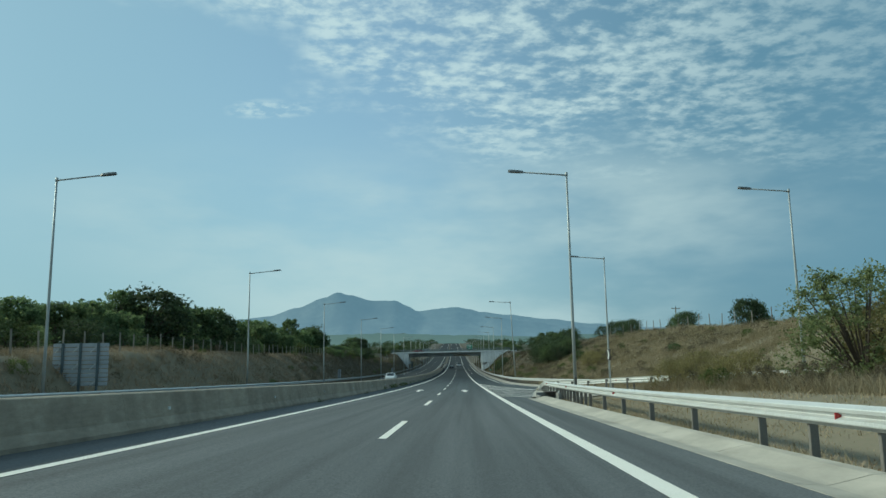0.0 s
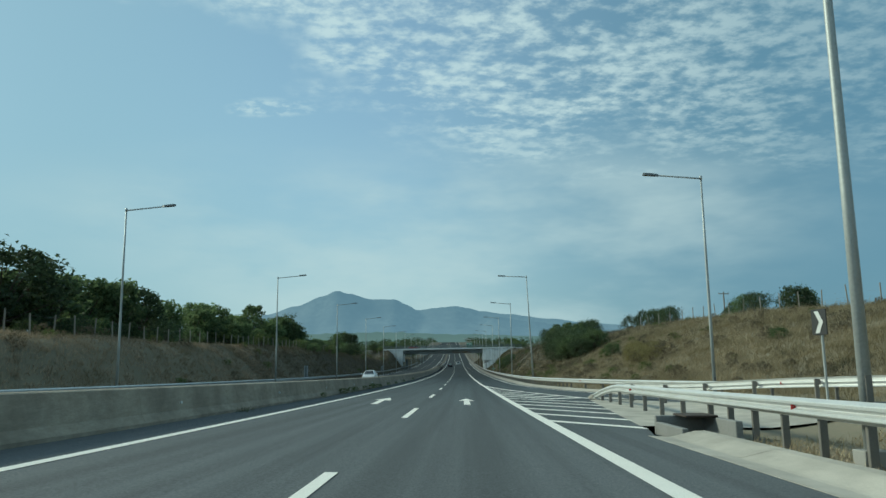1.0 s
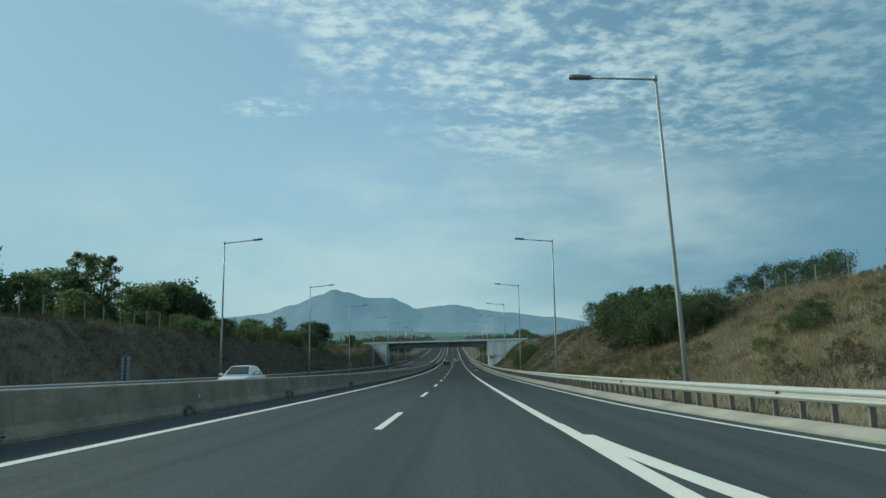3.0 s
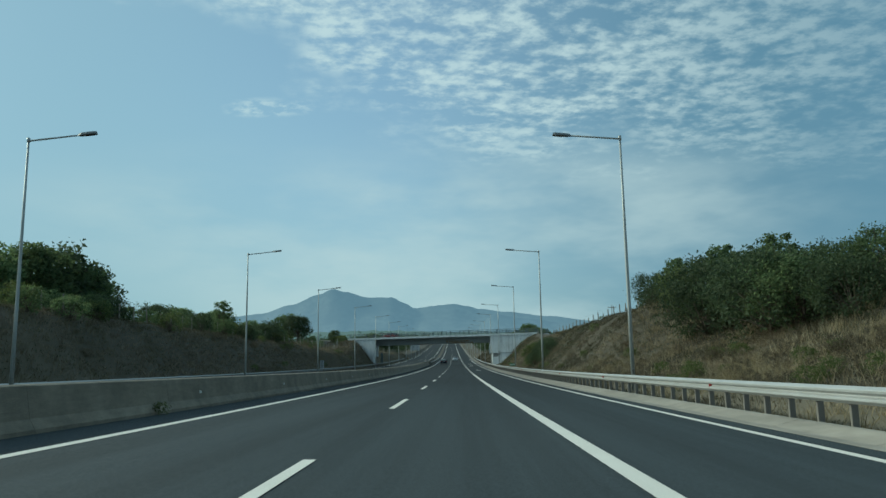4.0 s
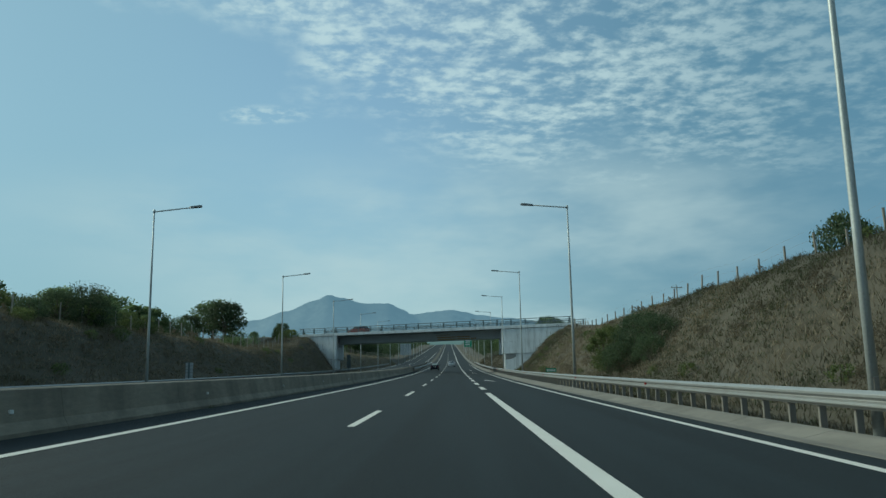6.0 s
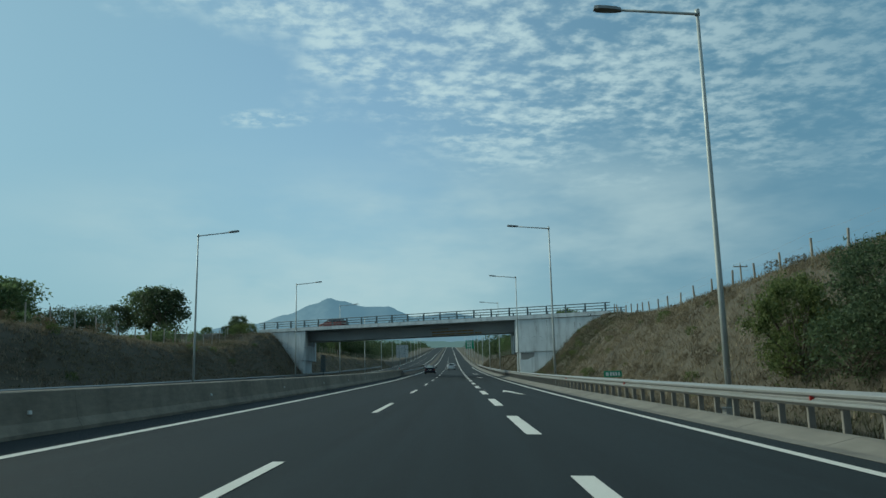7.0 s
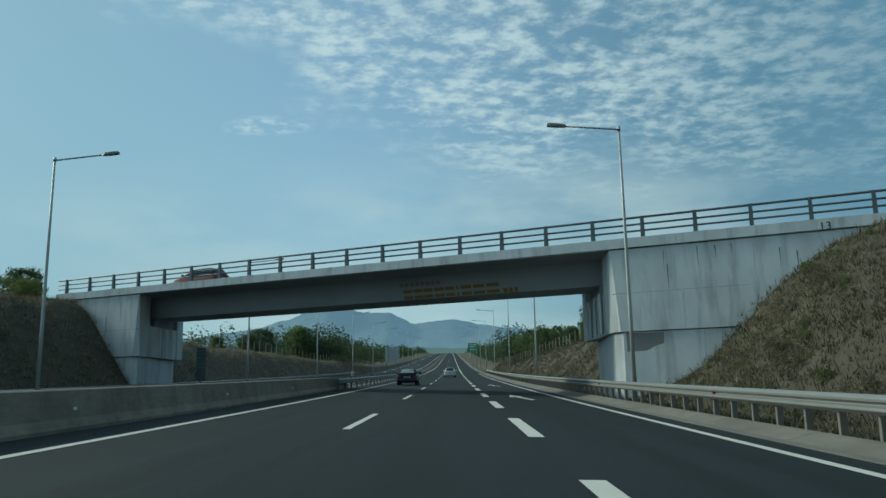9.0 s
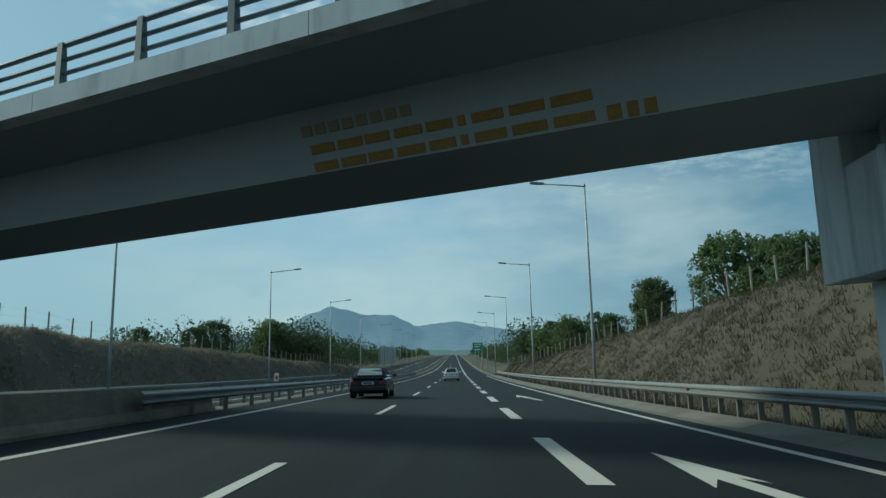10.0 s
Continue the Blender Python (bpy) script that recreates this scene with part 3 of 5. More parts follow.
# local axes: x along the deck to the left bank, y towards the camera side is negative of the far side
B0, SOFFIT = 9.40, 8.18


def bz(s):
    return B0 + 0.006 * s


def bridge_part(name, rings, mat, label="", parent=None):
    """A solid through cross sections at stations s; far side is -y in the bridge's own axes."""
    bm = bmesh.new()
    rows = [[bm.verts.new((s, -d, z)) for d, z in ring] for s, ring in rings]
    n = len(rows[0])
    for a, b in zip(rows, rows[1:]):
        for k in range(n):
            bm.faces.new((a[k], a[(k + 1) % n], b[(k + 1) % n], b[k]))
    bm.faces.new(rows[0]), bm.faces.new(list(reversed(rows[-1])))
    bmesh.ops.recalc_face_normals(bm, faces=bm.faces[:])
    ob = part(name, bm, mat, None, label)
    ob.parent = parent or bridge
    return ob


END_R, END_L, WIDE = -12.0, 41.0, 7.9
for side, (d0, d1) in enumerate(((0.0, 0.42), (WIDE - 0.42, WIDE))):
    cuts = [END_R, -3.2, 3.9, 11.2, 18.6, 25.9, 33.6, END_L]
    for a, b in zip(cuts, cuts[1:]):
        bridge_part("parapet_kerb", [(s, [(d0, bz(s) + 0.15), (d1, bz(s) + 0.15), (d1, bz(s) + 0.62), (d0, bz(s) + 0.62)]) for s in (a + 0.008, b - 0.008)], M["bridge"])
bridge_part("deck_slab", [(s, [(0.42, bz(s) + 0.17), (2.5, bz(s) + 0.05), (WIDE - 2.5, bz(s) + 0.05), (WIDE - 0.42, bz(s) + 0.17), (WIDE - 0.42, bz(s) + 0.45), (0.42, bz(s) + 0.45)]) for s in (END_R, END_L)], M["bridge_shaded"])
bridge_part("box_beam", [(s, [(3.1, SOFFIT + 0.004 * s), (6.1, SOFFIT + 0.004 * s), (6.3, bz(s) + 0.06), (2.6, bz(s) + 0.06)]) for s in (0.3, 12, 24, 34.6)], M["bridge_shaded"], "shaded grey concrete box beam")


SKEW = 0.49


def block(name, foot, z0, tops, mat, label=""):
    """An upright block on a footprint of (station, depth) corners."""
    bm = bmesh.new()
    low = [bm.verts.new((s, -d, z0)) for s, d in foot]
    high = [bm.verts.new((s, -d, tops(s) if callable(tops) else tops)) for s, d in foot]
    n = len(foot)
    bm.faces.new(low), bm.faces.new(list(reversed(high)))
    for i in range(n):
        j = (i + 1) % n
        bm.faces.new((low[i], high[i], high[j], low[j]))
    bmesh.ops.recalc_face_normals(bm, faces=bm.faces[:])
    bmesh.ops.bevel(bm, geom=bm.edges[:], offset=0.02, segments=1, affect="EDGES")
    ob = part(name, bm, mat, None, label)
    ob.parent = bridge
    return ob


def chamfered(name, foot, deep, z0, tops, mat, label=""):
    """A wall whose road corner is cut: foot corners (outer front, road front, road back, outer back); the cut grows from deep[1] at the top to deep[0] at the foot."""
    bm = bmesh.new()
    rings = []
    for level_, cut in ((0, deep[0]), (1, deep[1])):
        (s0, d0), (s1, d1), (s2, d2), (s3, d3) = foot
        away = 1 if s0 > s1 else -1
        run = Vector((s2 - s1, d2 - d1)).normalized()
        flat_ring = [(s0, d0), (s1 + away * cut, d0), (s1 + run.x * cut * 1.3, d1 + run.y * cut * 1.3), (s2, d2), (s3, d3)]
        rings.append([bm.verts.new((a, -b, z0 if level_ == 0 else tops(a) if callable(tops) else tops)) for a, b in flat_ring])
    low, high = rings
    bm.faces.new(low), bm.faces.new(list(reversed(high)))
    for k in range(5):
        m = (k + 1) % 5
        bm.faces.new((low[k], high[k], high[m], low[m]))
    bmesh.ops.recalc_face_normals(bm, faces=bm.faces[:])
    ob = part(name, bm, mat, None, label)
    ob.parent = bridge
    return ob


def abutment(inner, outer, sign):
    """Cheek walls at both faces, a bearing shelf between them and a lower wall set back under all; their road side runs along the road."""
    f = lambda d, back=0.0: inner + SKEW * d - sign * back
    chamfered("cheek_wall", [(outer, 0.12), (f(0.12), 0.12), (f(1.9), 1.9), (outer, 1.9)], (0.36, 0.06), 5.52, lambda s: bz(s) + 0.09, M["bridge"])
    block("cheek_wall", [(outer, 6.65), (f(6.65), 6.65), (f(7.78), 7.78), (outer, 7.78)], 5.52, lambda s: bz(s) + 0.09, M["bridge"])
    block("bearing_shelf", [(outer, 1.9), (f(1.9, 0.05), 1.9), (f(6.65, 0.05), 6.65), (outer, 6.65)], 5.52, 7.72, M["bridge"])
    block("back_wall", [(outer, 1.9), (f(1.9, 1.3), 1.9), (f(6.65, 1.3), 6.65), (outer, 6.65)], 7.72, lambda s: bz(s), M["bridge_shaded"])
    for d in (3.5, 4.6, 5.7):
        block("bearing_block", [(f(d, 0.9), d - 0.3), (f(d, 0.2), d - 0.3), (f(d, 0.2), d + 0.3), (f(d, 0.9), d + 0.3)], 7.72, SOFFIT + 0.03 + 0.004 * inner, M["bridge_shaded"])
    for d, half, out in ((2.5, 0.35, 0.07), (4.2, 0.12, 0.05), (5.4, 0.2, 0.06)):
        block("wall_rib", [(f(d, 0.06), d - half), (f(d, -out), d - half), (f(d, -out), d + half), (f(d, 0.06), d + half)], 5.6, 7.68, M["bridge"])
    g = lambda d: f(d) - sign * (0.12 + 0.085 * d)
    chamfered("lower_wall", [(outer, 0.22), (g(0.22), 0.22), (g(7.6), 7.6), (outer, 7.6)], (0.36, 0.36), 0.5, 5.48, M["bridge"], "pale concrete lower wall")
    # pour joints, a hair proud of the face
    for s0, s1, z0, z1 in ((inner - sign * 0.02, inner - sign * 6.2, 7.33, 7.36), (inner - sign * 3.3, inner - sign * 3.34, 5.55, 7.34), (inner - sign * 6.5, inner - sign * 6.54, 6.0, 9.2), (inner - sign * 4.1, inner - sign * 4.14, 3.0, 5.45)):
        if abs(s1 - inner) < abs(outer - inner):
            a, b = sorted((s0, s1))
            d = 0.12 if z1 > 5.5 else 0.22
            block("joint", [(a, d - 0.004), (b, d - 0.004), (b, d + 0.02), (a, d + 0.02)], z0, z1, M["dark_steel"])


abutment(0.0, -11.8, 1)
abutment(32.4, 40.8, -1)


def plate_on_face(name, corners, d, mat, label=""):
    """A thin patch on the face towards the traffic."""
    bm = bmesh.new()
    a = [bm.verts.new((s, -d + 0.006, z)) for s, z in corners]
    b = [bm.verts.new((s, -d - 0.01, z)) for s, z in corners]
    n = len(corners)
    bm.faces.new(a), bm.faces.new(list(reversed(b)))
    for i in range(n):
        j = (i + 1) % n
        bm.faces.new((a[i], b[i], b[j], a[j]))
    bmesh.ops.recalc_face_normals(bm, faces=bm.faces[:])
    ob = part(name, bm, mat, None, label)
    ob.parent = bridge
    return ob


plate_on_face("patch", [(-0.52, 5.44), (-2.3, 5.42), (-2.28, 4.9), (-1.9, 4.82), (-1.5, 4.6), (-0.54, 4.56)], 0.22, M["patch"], "grey painted-over patch")
for s, z0, z1, w in ((-2.55, 8.3, 9.25, 0.03), (-2.7, 7.4, 8.6, 0.045), (-4.1, 8.3, 9.3, 0.04), (-4.9, 8.6, 9.28, 0.05), (-5.6, 8.7, 9.28, 0.035), (34.2, 7.9, 9.3, 0.05), (35.6, 7.0, 8.3, 0.06), (-7.6, 8.0, 8.9, 0.04), (-8.3, 7.7, 8.7, 0.05)):
    plate_on_face("stain", [(s, z0), (s + w * 0.3, z0 + 0.1), (s + w, z1), (s - w * 0.3, z1)], 0.12, M["stain"])
# painted maker's name on the beam, as plain orange shapes, and the bridge number in black
M["orange"] = material("faded_orange_paint", (0.36, 0.2, 0.035), (0.27, 0.155, 0.035), 3, 0.8, fine=20, third=(0.2, 0.13, 0.05))
M["faint"] = material("worn_brown_paint", (0.3, 0.24, 0.13), (0.25, 0.22, 0.15), 5, 0.8, fine=20)


def web_d(z):
    return 3.1 - 0.5 * (z - SOFFIT) / (B0 + 0.06 - SOFFIT)


def beam_letter(s0, s1, z0, z1, mat):
    bm = bmesh.new()
    ring = [(s0, z0), (s1, z0), (s1, z1), (s0, z1)]
    a = [bm.verts.new((s, -web_d(z) + 0.008, z)) for s, z in ring]
    b = [bm.verts.new((s, -web_d(z) - 0.01, z)) for s, z in ring]
    bm.faces.new(a), bm.faces.new(list(reversed(b)))
    for i in range(4):
        j = (i + 1) % 4
        bm.faces.new((a[i], b[i], b[j], a[j]))
    bmesh.ops.recalc_face_normals(bm, faces=bm.faces[:])
    part("painted_bar", bm, mat, None, "faded orange painted bar").parent = bridge


for s0, s1 in ((13.32, 12.72), (12.62, 12.02), (11.94, 11.36), (11.24, 10.6), (10.5, 9.92), (9.8, 9.64), (9.5, 8.84), (8.72, 8.02), (7.9, 7.12)):
    beam_letter(s1, s0, 8.27, 8.45, M["orange"])
    beam_letter(s1, s0, 8.62, 8.8, M["orange"])
for s0, s1 in ((6.9, 6.64), (6.54, 6.34), (6.24, 6.02)):
    beam_letter(s1, s0, 8.23, 8.48, M["orange"])
for k in range(8):
    beam_letter(13.46 - 0.35 * k - 0.25, 13.46 - 0.35 * k, 8.99, 9.2, M["faint"])
number = bpy.data.curves.new("bridge_number", "FONT")
number.body, number.size, number.extrude, number.align_x = "13", 0.5, 0.004, "CENTER"
number.materials.append(material("black_brush_paint", (0.015, 0.015, 0.015), (0.03, 0.03, 0.03), 6, 0.7))
number_ob = new("bridge_number", number)
number_ob.parent = bridge
number_ob.matrix_basis = Matrix.Translation((-9.5, 0.006, bz(-9.5) + 0.12)) @ Matrix.Rotation(math.pi, 4, "Z") @ Matrix.Rotation(math.pi / 2, 4, "X")
# railing
for d in (0.21, WIDE - 0.21):
    for h, r in ((1.02, 0.06), (0.68, 0.05), (0.36, 0.05)):
        bm = bmesh.new()
        tube(bm, [(END_R, -d, bz(END_R) + 0.62 + h - 0.02), (END_L, -d, bz(END_L) + 0.62 + h - 0.02)], r, 6)
        part("rail", bm, M["dark_steel"], None).parent = bridge
    bm = bmesh.new()
    for k in range(1):
        vs = [bm.verts.new(p) for p in ((-0.09, 0.1, 0), (0.09, 0.1, 0), (0.09, -0.1, 0), (-0.09, -0.1, 0), (-0.08, 0.08, 1.06), (0.08, 0.08, 1.06), (0.08, -0.03, 1.06), (-0.08, -0.03, 1.06))]
        for f in ((0, 3, 2, 1), (4, 5, 6, 7), (0, 1, 5, 4), (1, 2, 6, 5), (2, 3, 7, 6), (3, 0, 4, 7)):
            bm.faces.new([vs[i] for i in f])
    bmesh.ops.recalc_face_normals(bm, faces=bm.faces[:])
    first = part("railing_post", bm, M["dark_steel"], None)
    first.parent = bridge
    s = 40.1
    k = 0
    while s > END_R + 0.3:
        m = Matrix.Translation((s, -d, bz(s) + 0.61))
        if k == 0:
            first.matrix_basis = m
        else:
            twin(first, m, bridge)
        s -= 2.455
        k += 1
tagged(bridge, "concrete road overpass with steel railings and pale abutments", "bridge", kind="structure")

# ---------------------------------------------------------------- far mountains
def ridge(name, y, crest, foot, label, seed, deep=500):
    """A range with a given skyline: its sides fall towards the viewer in folds."""
    bm = bmesh.new()
    xs = spread(crest[0][0], crest[-1][0], 25)
    rows = []
    for j in range(9):
        w = j / 8
        row = []
        for x in xs:
            h = lerp_table(crest, x)
            fold = noise.noise((x * 0.004, w * 1.5, seed)) * 0.16 + noise.noise((x * 0.012, w * 3, seed + 4)) * 0.06
            z = foot + (h - foot) * (1 - w ** 0.8) + (h - foot) * fold * w * (1.2 - w) * 1.6 + (0 if j else noise.noise((x * 0.03, 0, seed)) * 4)
            row.append(bm.verts.new((x, y - w * deep, z)))
        rows.append(row)
    for a, b in zip(rows, rows[1:]):
        for k in range(len(xs) - 1):
            bm.faces.new((a[k], a[k + 1], b[k + 1], b[k]))
    bmesh.ops.recalc_face_normals(bm, faces=bm.faces[:])
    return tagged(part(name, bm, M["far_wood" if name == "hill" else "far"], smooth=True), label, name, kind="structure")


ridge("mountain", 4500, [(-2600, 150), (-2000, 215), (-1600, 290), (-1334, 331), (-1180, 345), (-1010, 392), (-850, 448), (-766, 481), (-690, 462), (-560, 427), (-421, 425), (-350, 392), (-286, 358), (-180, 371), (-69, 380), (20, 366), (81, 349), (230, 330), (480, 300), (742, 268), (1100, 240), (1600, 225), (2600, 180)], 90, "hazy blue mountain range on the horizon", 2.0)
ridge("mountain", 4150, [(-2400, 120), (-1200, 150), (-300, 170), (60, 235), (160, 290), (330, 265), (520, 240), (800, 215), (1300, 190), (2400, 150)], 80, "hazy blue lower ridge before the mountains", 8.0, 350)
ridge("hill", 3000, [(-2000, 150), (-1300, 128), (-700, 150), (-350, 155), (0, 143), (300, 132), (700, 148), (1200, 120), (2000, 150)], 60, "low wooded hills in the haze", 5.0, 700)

# ---------------------------------------------------------------- plants


def leaf_material(name, dark, light, rough=0.7, through_light=0.5, patch=None):
    """Thin leaves or blades: each one takes its own tone, light shines through, and tone drifts from patch to patch."""
    m = bpy.data.materials.new(name)
    m.use_nodes = True
    nt = m.node_tree
    bsdf = nt.nodes["Principled BSDF"]
    bsdf.inputs["Roughness"].default_value = rough
    bsdf.inputs["Specular IOR Level"].default_value = 0.25
    geo, info = nt.nodes.new("ShaderNodeNewGeometry"), nt.nodes.new("ShaderNodeObjectInfo")

    def mixer(fac, p, q):
        x = nt.nodes.new("ShaderNodeMix")
        x.data_type = "RGBA"
        nt.links.new(fac, x.inputs["Factor"])
        for slot, v in (("A", p), ("B", q)):
            if isinstance(v, tuple):
                x.inputs[slot].default_value = (*v, 1)
            else:
                nt.links.new(v, x.inputs[slot])
        return x.outputs["Result"]
    tone = mixer(geo.outputs["Random Per Island"], dark, light)
    if patch:
        n, r = nt.nodes.new("ShaderNodeTexNoise"), nt.nodes.new("ShaderNodeMapRange")
        n.inputs["Scale"].default_value, n.inputs["Detail"].default_value = 0.22, 4.0
        tc = nt.nodes.new("ShaderNodeTexCoord")
        nt.links.new(tc.outputs["Object"], n.inputs["Vector"])
        r.inputs[1].default_value, r.inputs[2].default_value = 0.44, 0.62
        nt.links.new(n.outputs["Fac"], r.inputs[0])
        tone = mixer(r.outputs[0], tone, patch)
    hsv = nt.nodes.new("ShaderNodeHueSaturation")
    rng = nt.nodes.new("ShaderNodeMapRange")
    rng.inputs[3].default_value, rng.inputs[4].default_value = 0.78, 1.22
    nt.links.new(info.outputs["Random"], rng.inputs[0])
    nt.links.new(rng.outputs[0], hsv.inputs["Value"])
    nt.links.new(tone, hsv.inputs["Color"])
    nt.links.new(hsv.outputs["Color"], bsdf.inputs["Base Color"])
    glow, both = nt.nodes.new("ShaderNodeBsdfTranslucent"), nt.nodes.new("ShaderNodeMixShader")
    both.inputs[0].default_value = through_light
    nt.links.new(hsv.outputs["Color"], glow.inputs["Color"])
    nt.links.new(bsdf.outputs[0], both.inputs[1])
    nt.links.new(glow.outputs[0], both.inputs[2])
    nt.links.new(both.outputs[0], nt.nodes["Material Output"].inputs["Surface"])
    return m


M["leaf"] = leaf_material("oak_leaves", (0.075, 0.12, 0.055), (0.175, 0.225, 0.1), through_light=0.62)
M["leaf_dark"] = leaf_material("dark_leaves", (0.042, 0.068, 0.036), (0.1, 0.13, 0.062), through_light=0.42)
M["leaf_grey"] = leaf_material("grey_green_leaves", (0.13, 0.17, 0.07), (0.32, 0.36, 0.16))
M["leaf_olive"] = leaf_material("olive_green_leaves", (0.06, 0.088, 0.03), (0.16, 0.185, 0.068))
M["leaf_dry"] = leaf_material("dry_shrub_twigs", (0.085, 0.073, 0.05), (0.18, 0.15, 0.1))
M["bark"] = material("bark", (0.12, 0.095, 0.07), (0.08, 0.065, 0.05), 5, 0.95, bump=0.6, fine=30)
M["grass"] = leaf_material("dry_grass", (0.27, 0.222, 0.14), (0.48, 0.4, 0.255), 0.9, 0.25, (0.29, 0.24, 0.14))
M["grass_tan"] = leaf_material("tan_grass", (0.08, 0.069, 0.048), (0.148, 0.127, 0.089), 0.9, 0.25, (0.074, 0.072, 0.044))
# brown weeds, with the shade of the left bank also put into their tone
M["grass_brown"] = leaf_material("brown_dead_weeds", (0.19, 0.158, 0.112), (0.34, 0.28, 0.195), 0.9, 0.25, (0.18, 0.162, 0.1))
# straw with the dimmer light towards the bridge put into its colour
M["grass_dim"] = leaf_material("greyed_straw_grass", (0.2, 0.166, 0.114), (0.36, 0.3, 0.208), 0.9, 0.25, (0.24, 0.198, 0.126))
# brighter light of the left bank's near stretch put into its colour
M["grass_dull"] = leaf_material("dull_dry_grass", (0.26, 0.205, 0.142), (0.45, 0.36, 0.25), 0.9, 0.25, (0.24, 0.195, 0.125))
M["leaf_yellow"] = leaf_material("yellowing_leaves", (0.17, 0.155, 0.065), (0.36, 0.31, 0.14))
M["weed_dark"] = leaf_material("dark_low_weeds", (0.038, 0.047, 0.024), (0.095, 0.104, 0.055), 0.9)
M["weed"] = leaf_material("green_weeds", (0.05, 0.07, 0.025), (0.14, 0.15, 0.06), 0.85)


def cloud_mesh(name, centres, sizes, rng, mat):
    """Many small pointed leaves, turned at random, in one mesh."""
    n = len(centres)
    a = rng.normal(size=(n, 3))
    a /= np.linalg.norm(a, axis=1)[:, None]
    b = np.cross(a, rng.normal(size=(n, 3)))
    b /= np.linalg.norm(b, axis=1)[:, None]
    s = sizes[:, None]
    c = np.asarray(centres)
    tips = np.stack([c - a * s, c + b * s * 0.62 + a * s * 0.2, c + a * s * 0.9 - b * s * 0.62], axis=1).reshape(-1, 3)
    me = bpy.data.meshes.new(name)
    me.from_pydata(tips.tolist(), [], [(3 * i, 3 * i + 1, 3 * i + 2) for i in range(n)])
    me.materials.append(mat)
    return me


def tree(seed, wide=0.5, trunk=0.3, leaves=1700, leaf=0.035, name="tree", mat="leaf", clumps=26, label="", lean=0.0, hollow=0.3, puffy=0.165):
    """A plant one metre tall: tapered trunk, limbs, and clumps of leaves at the limbs' ends with gaps between."""
    rng = np.random.default_rng(seed)
    root = empty(name)
    bm = bmesh.new()
    bend = rng.normal(0, 0.03, 2)
    top = Vector((bend[0] + lean, bend[1], trunk + 0.3))
    tube(bm, [(0, 0, -0.06), (bend[0] * 0.3, bend[1] * 0.3, trunk * 0.5), (bend[0], bend[1], trunk), top], [0.034, 0.026, 0.02, 0.008], 6)
    ends = []
    for k in range(clumps):
        ang = k * 2.4 + rng.uniform(-0.5, 0.5)
        h = trunk * 0.75 + (1 - trunk * 0.75) * ((k + 0.5) / clumps) ** 0.85
        span = math.sqrt(max(0.0, 1 - ((h - (trunk * 0.75 + 0.42 * (1 - trunk * 0.75))) / (0.62 * (1 - trunk * 0.75))) ** 2))
        r = wide * 0.5 * span * rng.uniform(0.55, 1.08)
        ends.append((math.cos(ang) * r + lean * h, math.sin(ang) * r, min(h, 0.95) * rng.uniform(0.95, 1.03)))
    for k, e in enumerate(ends[::2]):
        start = Vector((bend[0] * 0.8, bend[1] * 0.8, trunk * rng.uniform(0.6, 1.1)))
        half = start.lerp(Vector(e), 0.5) + Vector((0, 0, 0.03))
        tube(bm, [start, half, e], [0.012, 0.008, 0.003], 4)
    part("trunk", bm, M["bark"], root)
    per = leaves // clumps
    pts = []
    for e in ends:
        size = wide * puffy * rng.uniform(0.6, 1.4)
        v = rng.normal(size=(per, 3))
        v /= np.linalg.norm(v, axis=1)[:, None]
        rad = size * (hollow + (1.15 - hollow) * rng.random(per)) 
        pts.append(np.asarray(e) + v * rad[:, None] * np.array([1.0, 1.0, 0.8]))
    pts = np.concatenate(pts)
    pts[:, 2] = np.where(pts[:, 2] > 0.5, 0.5 + (pts[:, 2] - 0.5) * 0.5 / (np.quantile(pts[:, 2], 0.997) - 0.5), pts[:, 2])
    sizes = leaf * rng.uniform(0.6, 1.3, len(pts))
    crown = new("crown", cloud_mesh("crown", pts, sizes, rng, M[mat]))
    crown.parent = root
    if label:
        tagged(root, label, "tree" if name == "tree" else "shrub")
    return root


ROUND = [tree(10 + k, 0.66 + 0.07 * k, 0.22, 4200, 0.03, label="broad green oak with an uneven crown", mat="leaf" if k < 3 else "leaf_dark", clumps=36 + 4 * k, puffy=0.19) for k in range(4)]
ROUND_FAR = [tree(20 + k, 0.7, 0.22, 1700, 0.043, label="green tree in the wood behind the fence", mat="leaf", clumps=34, puffy=0.19) for k in range(2)]
BUSH_FAR = [tree(60 + k, 1.25, 0.1, 1150, 0.048, name="shrub", label="green shrub at the crest of the bank", mat=("leaf_dark", "leaf", "leaf_olive")[k], clumps=34, puffy=0.18) for k in range(3)]
DENSE = [tree(55 + k, 1.3, 0.08, 5200, 0.025, name="shrub", label="dense dark green shrub in the hedge on the bank", mat="leaf_dark", clumps=44, puffy=0.18) for k in range(2)]
TALL = [tree(30 + k, 0.46, 0.2, 3000, 0.021, label="slender upright green tree with open limbs", mat="leaf", clumps=36, puffy=0.17) for k in range(2)]
BUSH = [tree(50 + k, 1.25, 0.1, 4800, 0.0265, name="shrub", label="dense rounded green shrub on the bank", mat=("leaf_dark", "leaf", "leaf_olive")[k], clumps=40, puffy=0.18) for k in range(3)]
DRY = [tree(70 + k, 1.2, 0.08, 950, 0.038, name="shrub", label="low brown dried-out shrub on the bank", mat="leaf_dry", clumps=24, puffy=0.14) for k in range(2)]
BIG = tree(90, 1.0, 0.05, 11500, 0.0145, name="shrub", label="large grey-green wild almond shrub beside the guardrail", mat="leaf_grey", clumps=95, hollow=0.05, puffy=0.105)
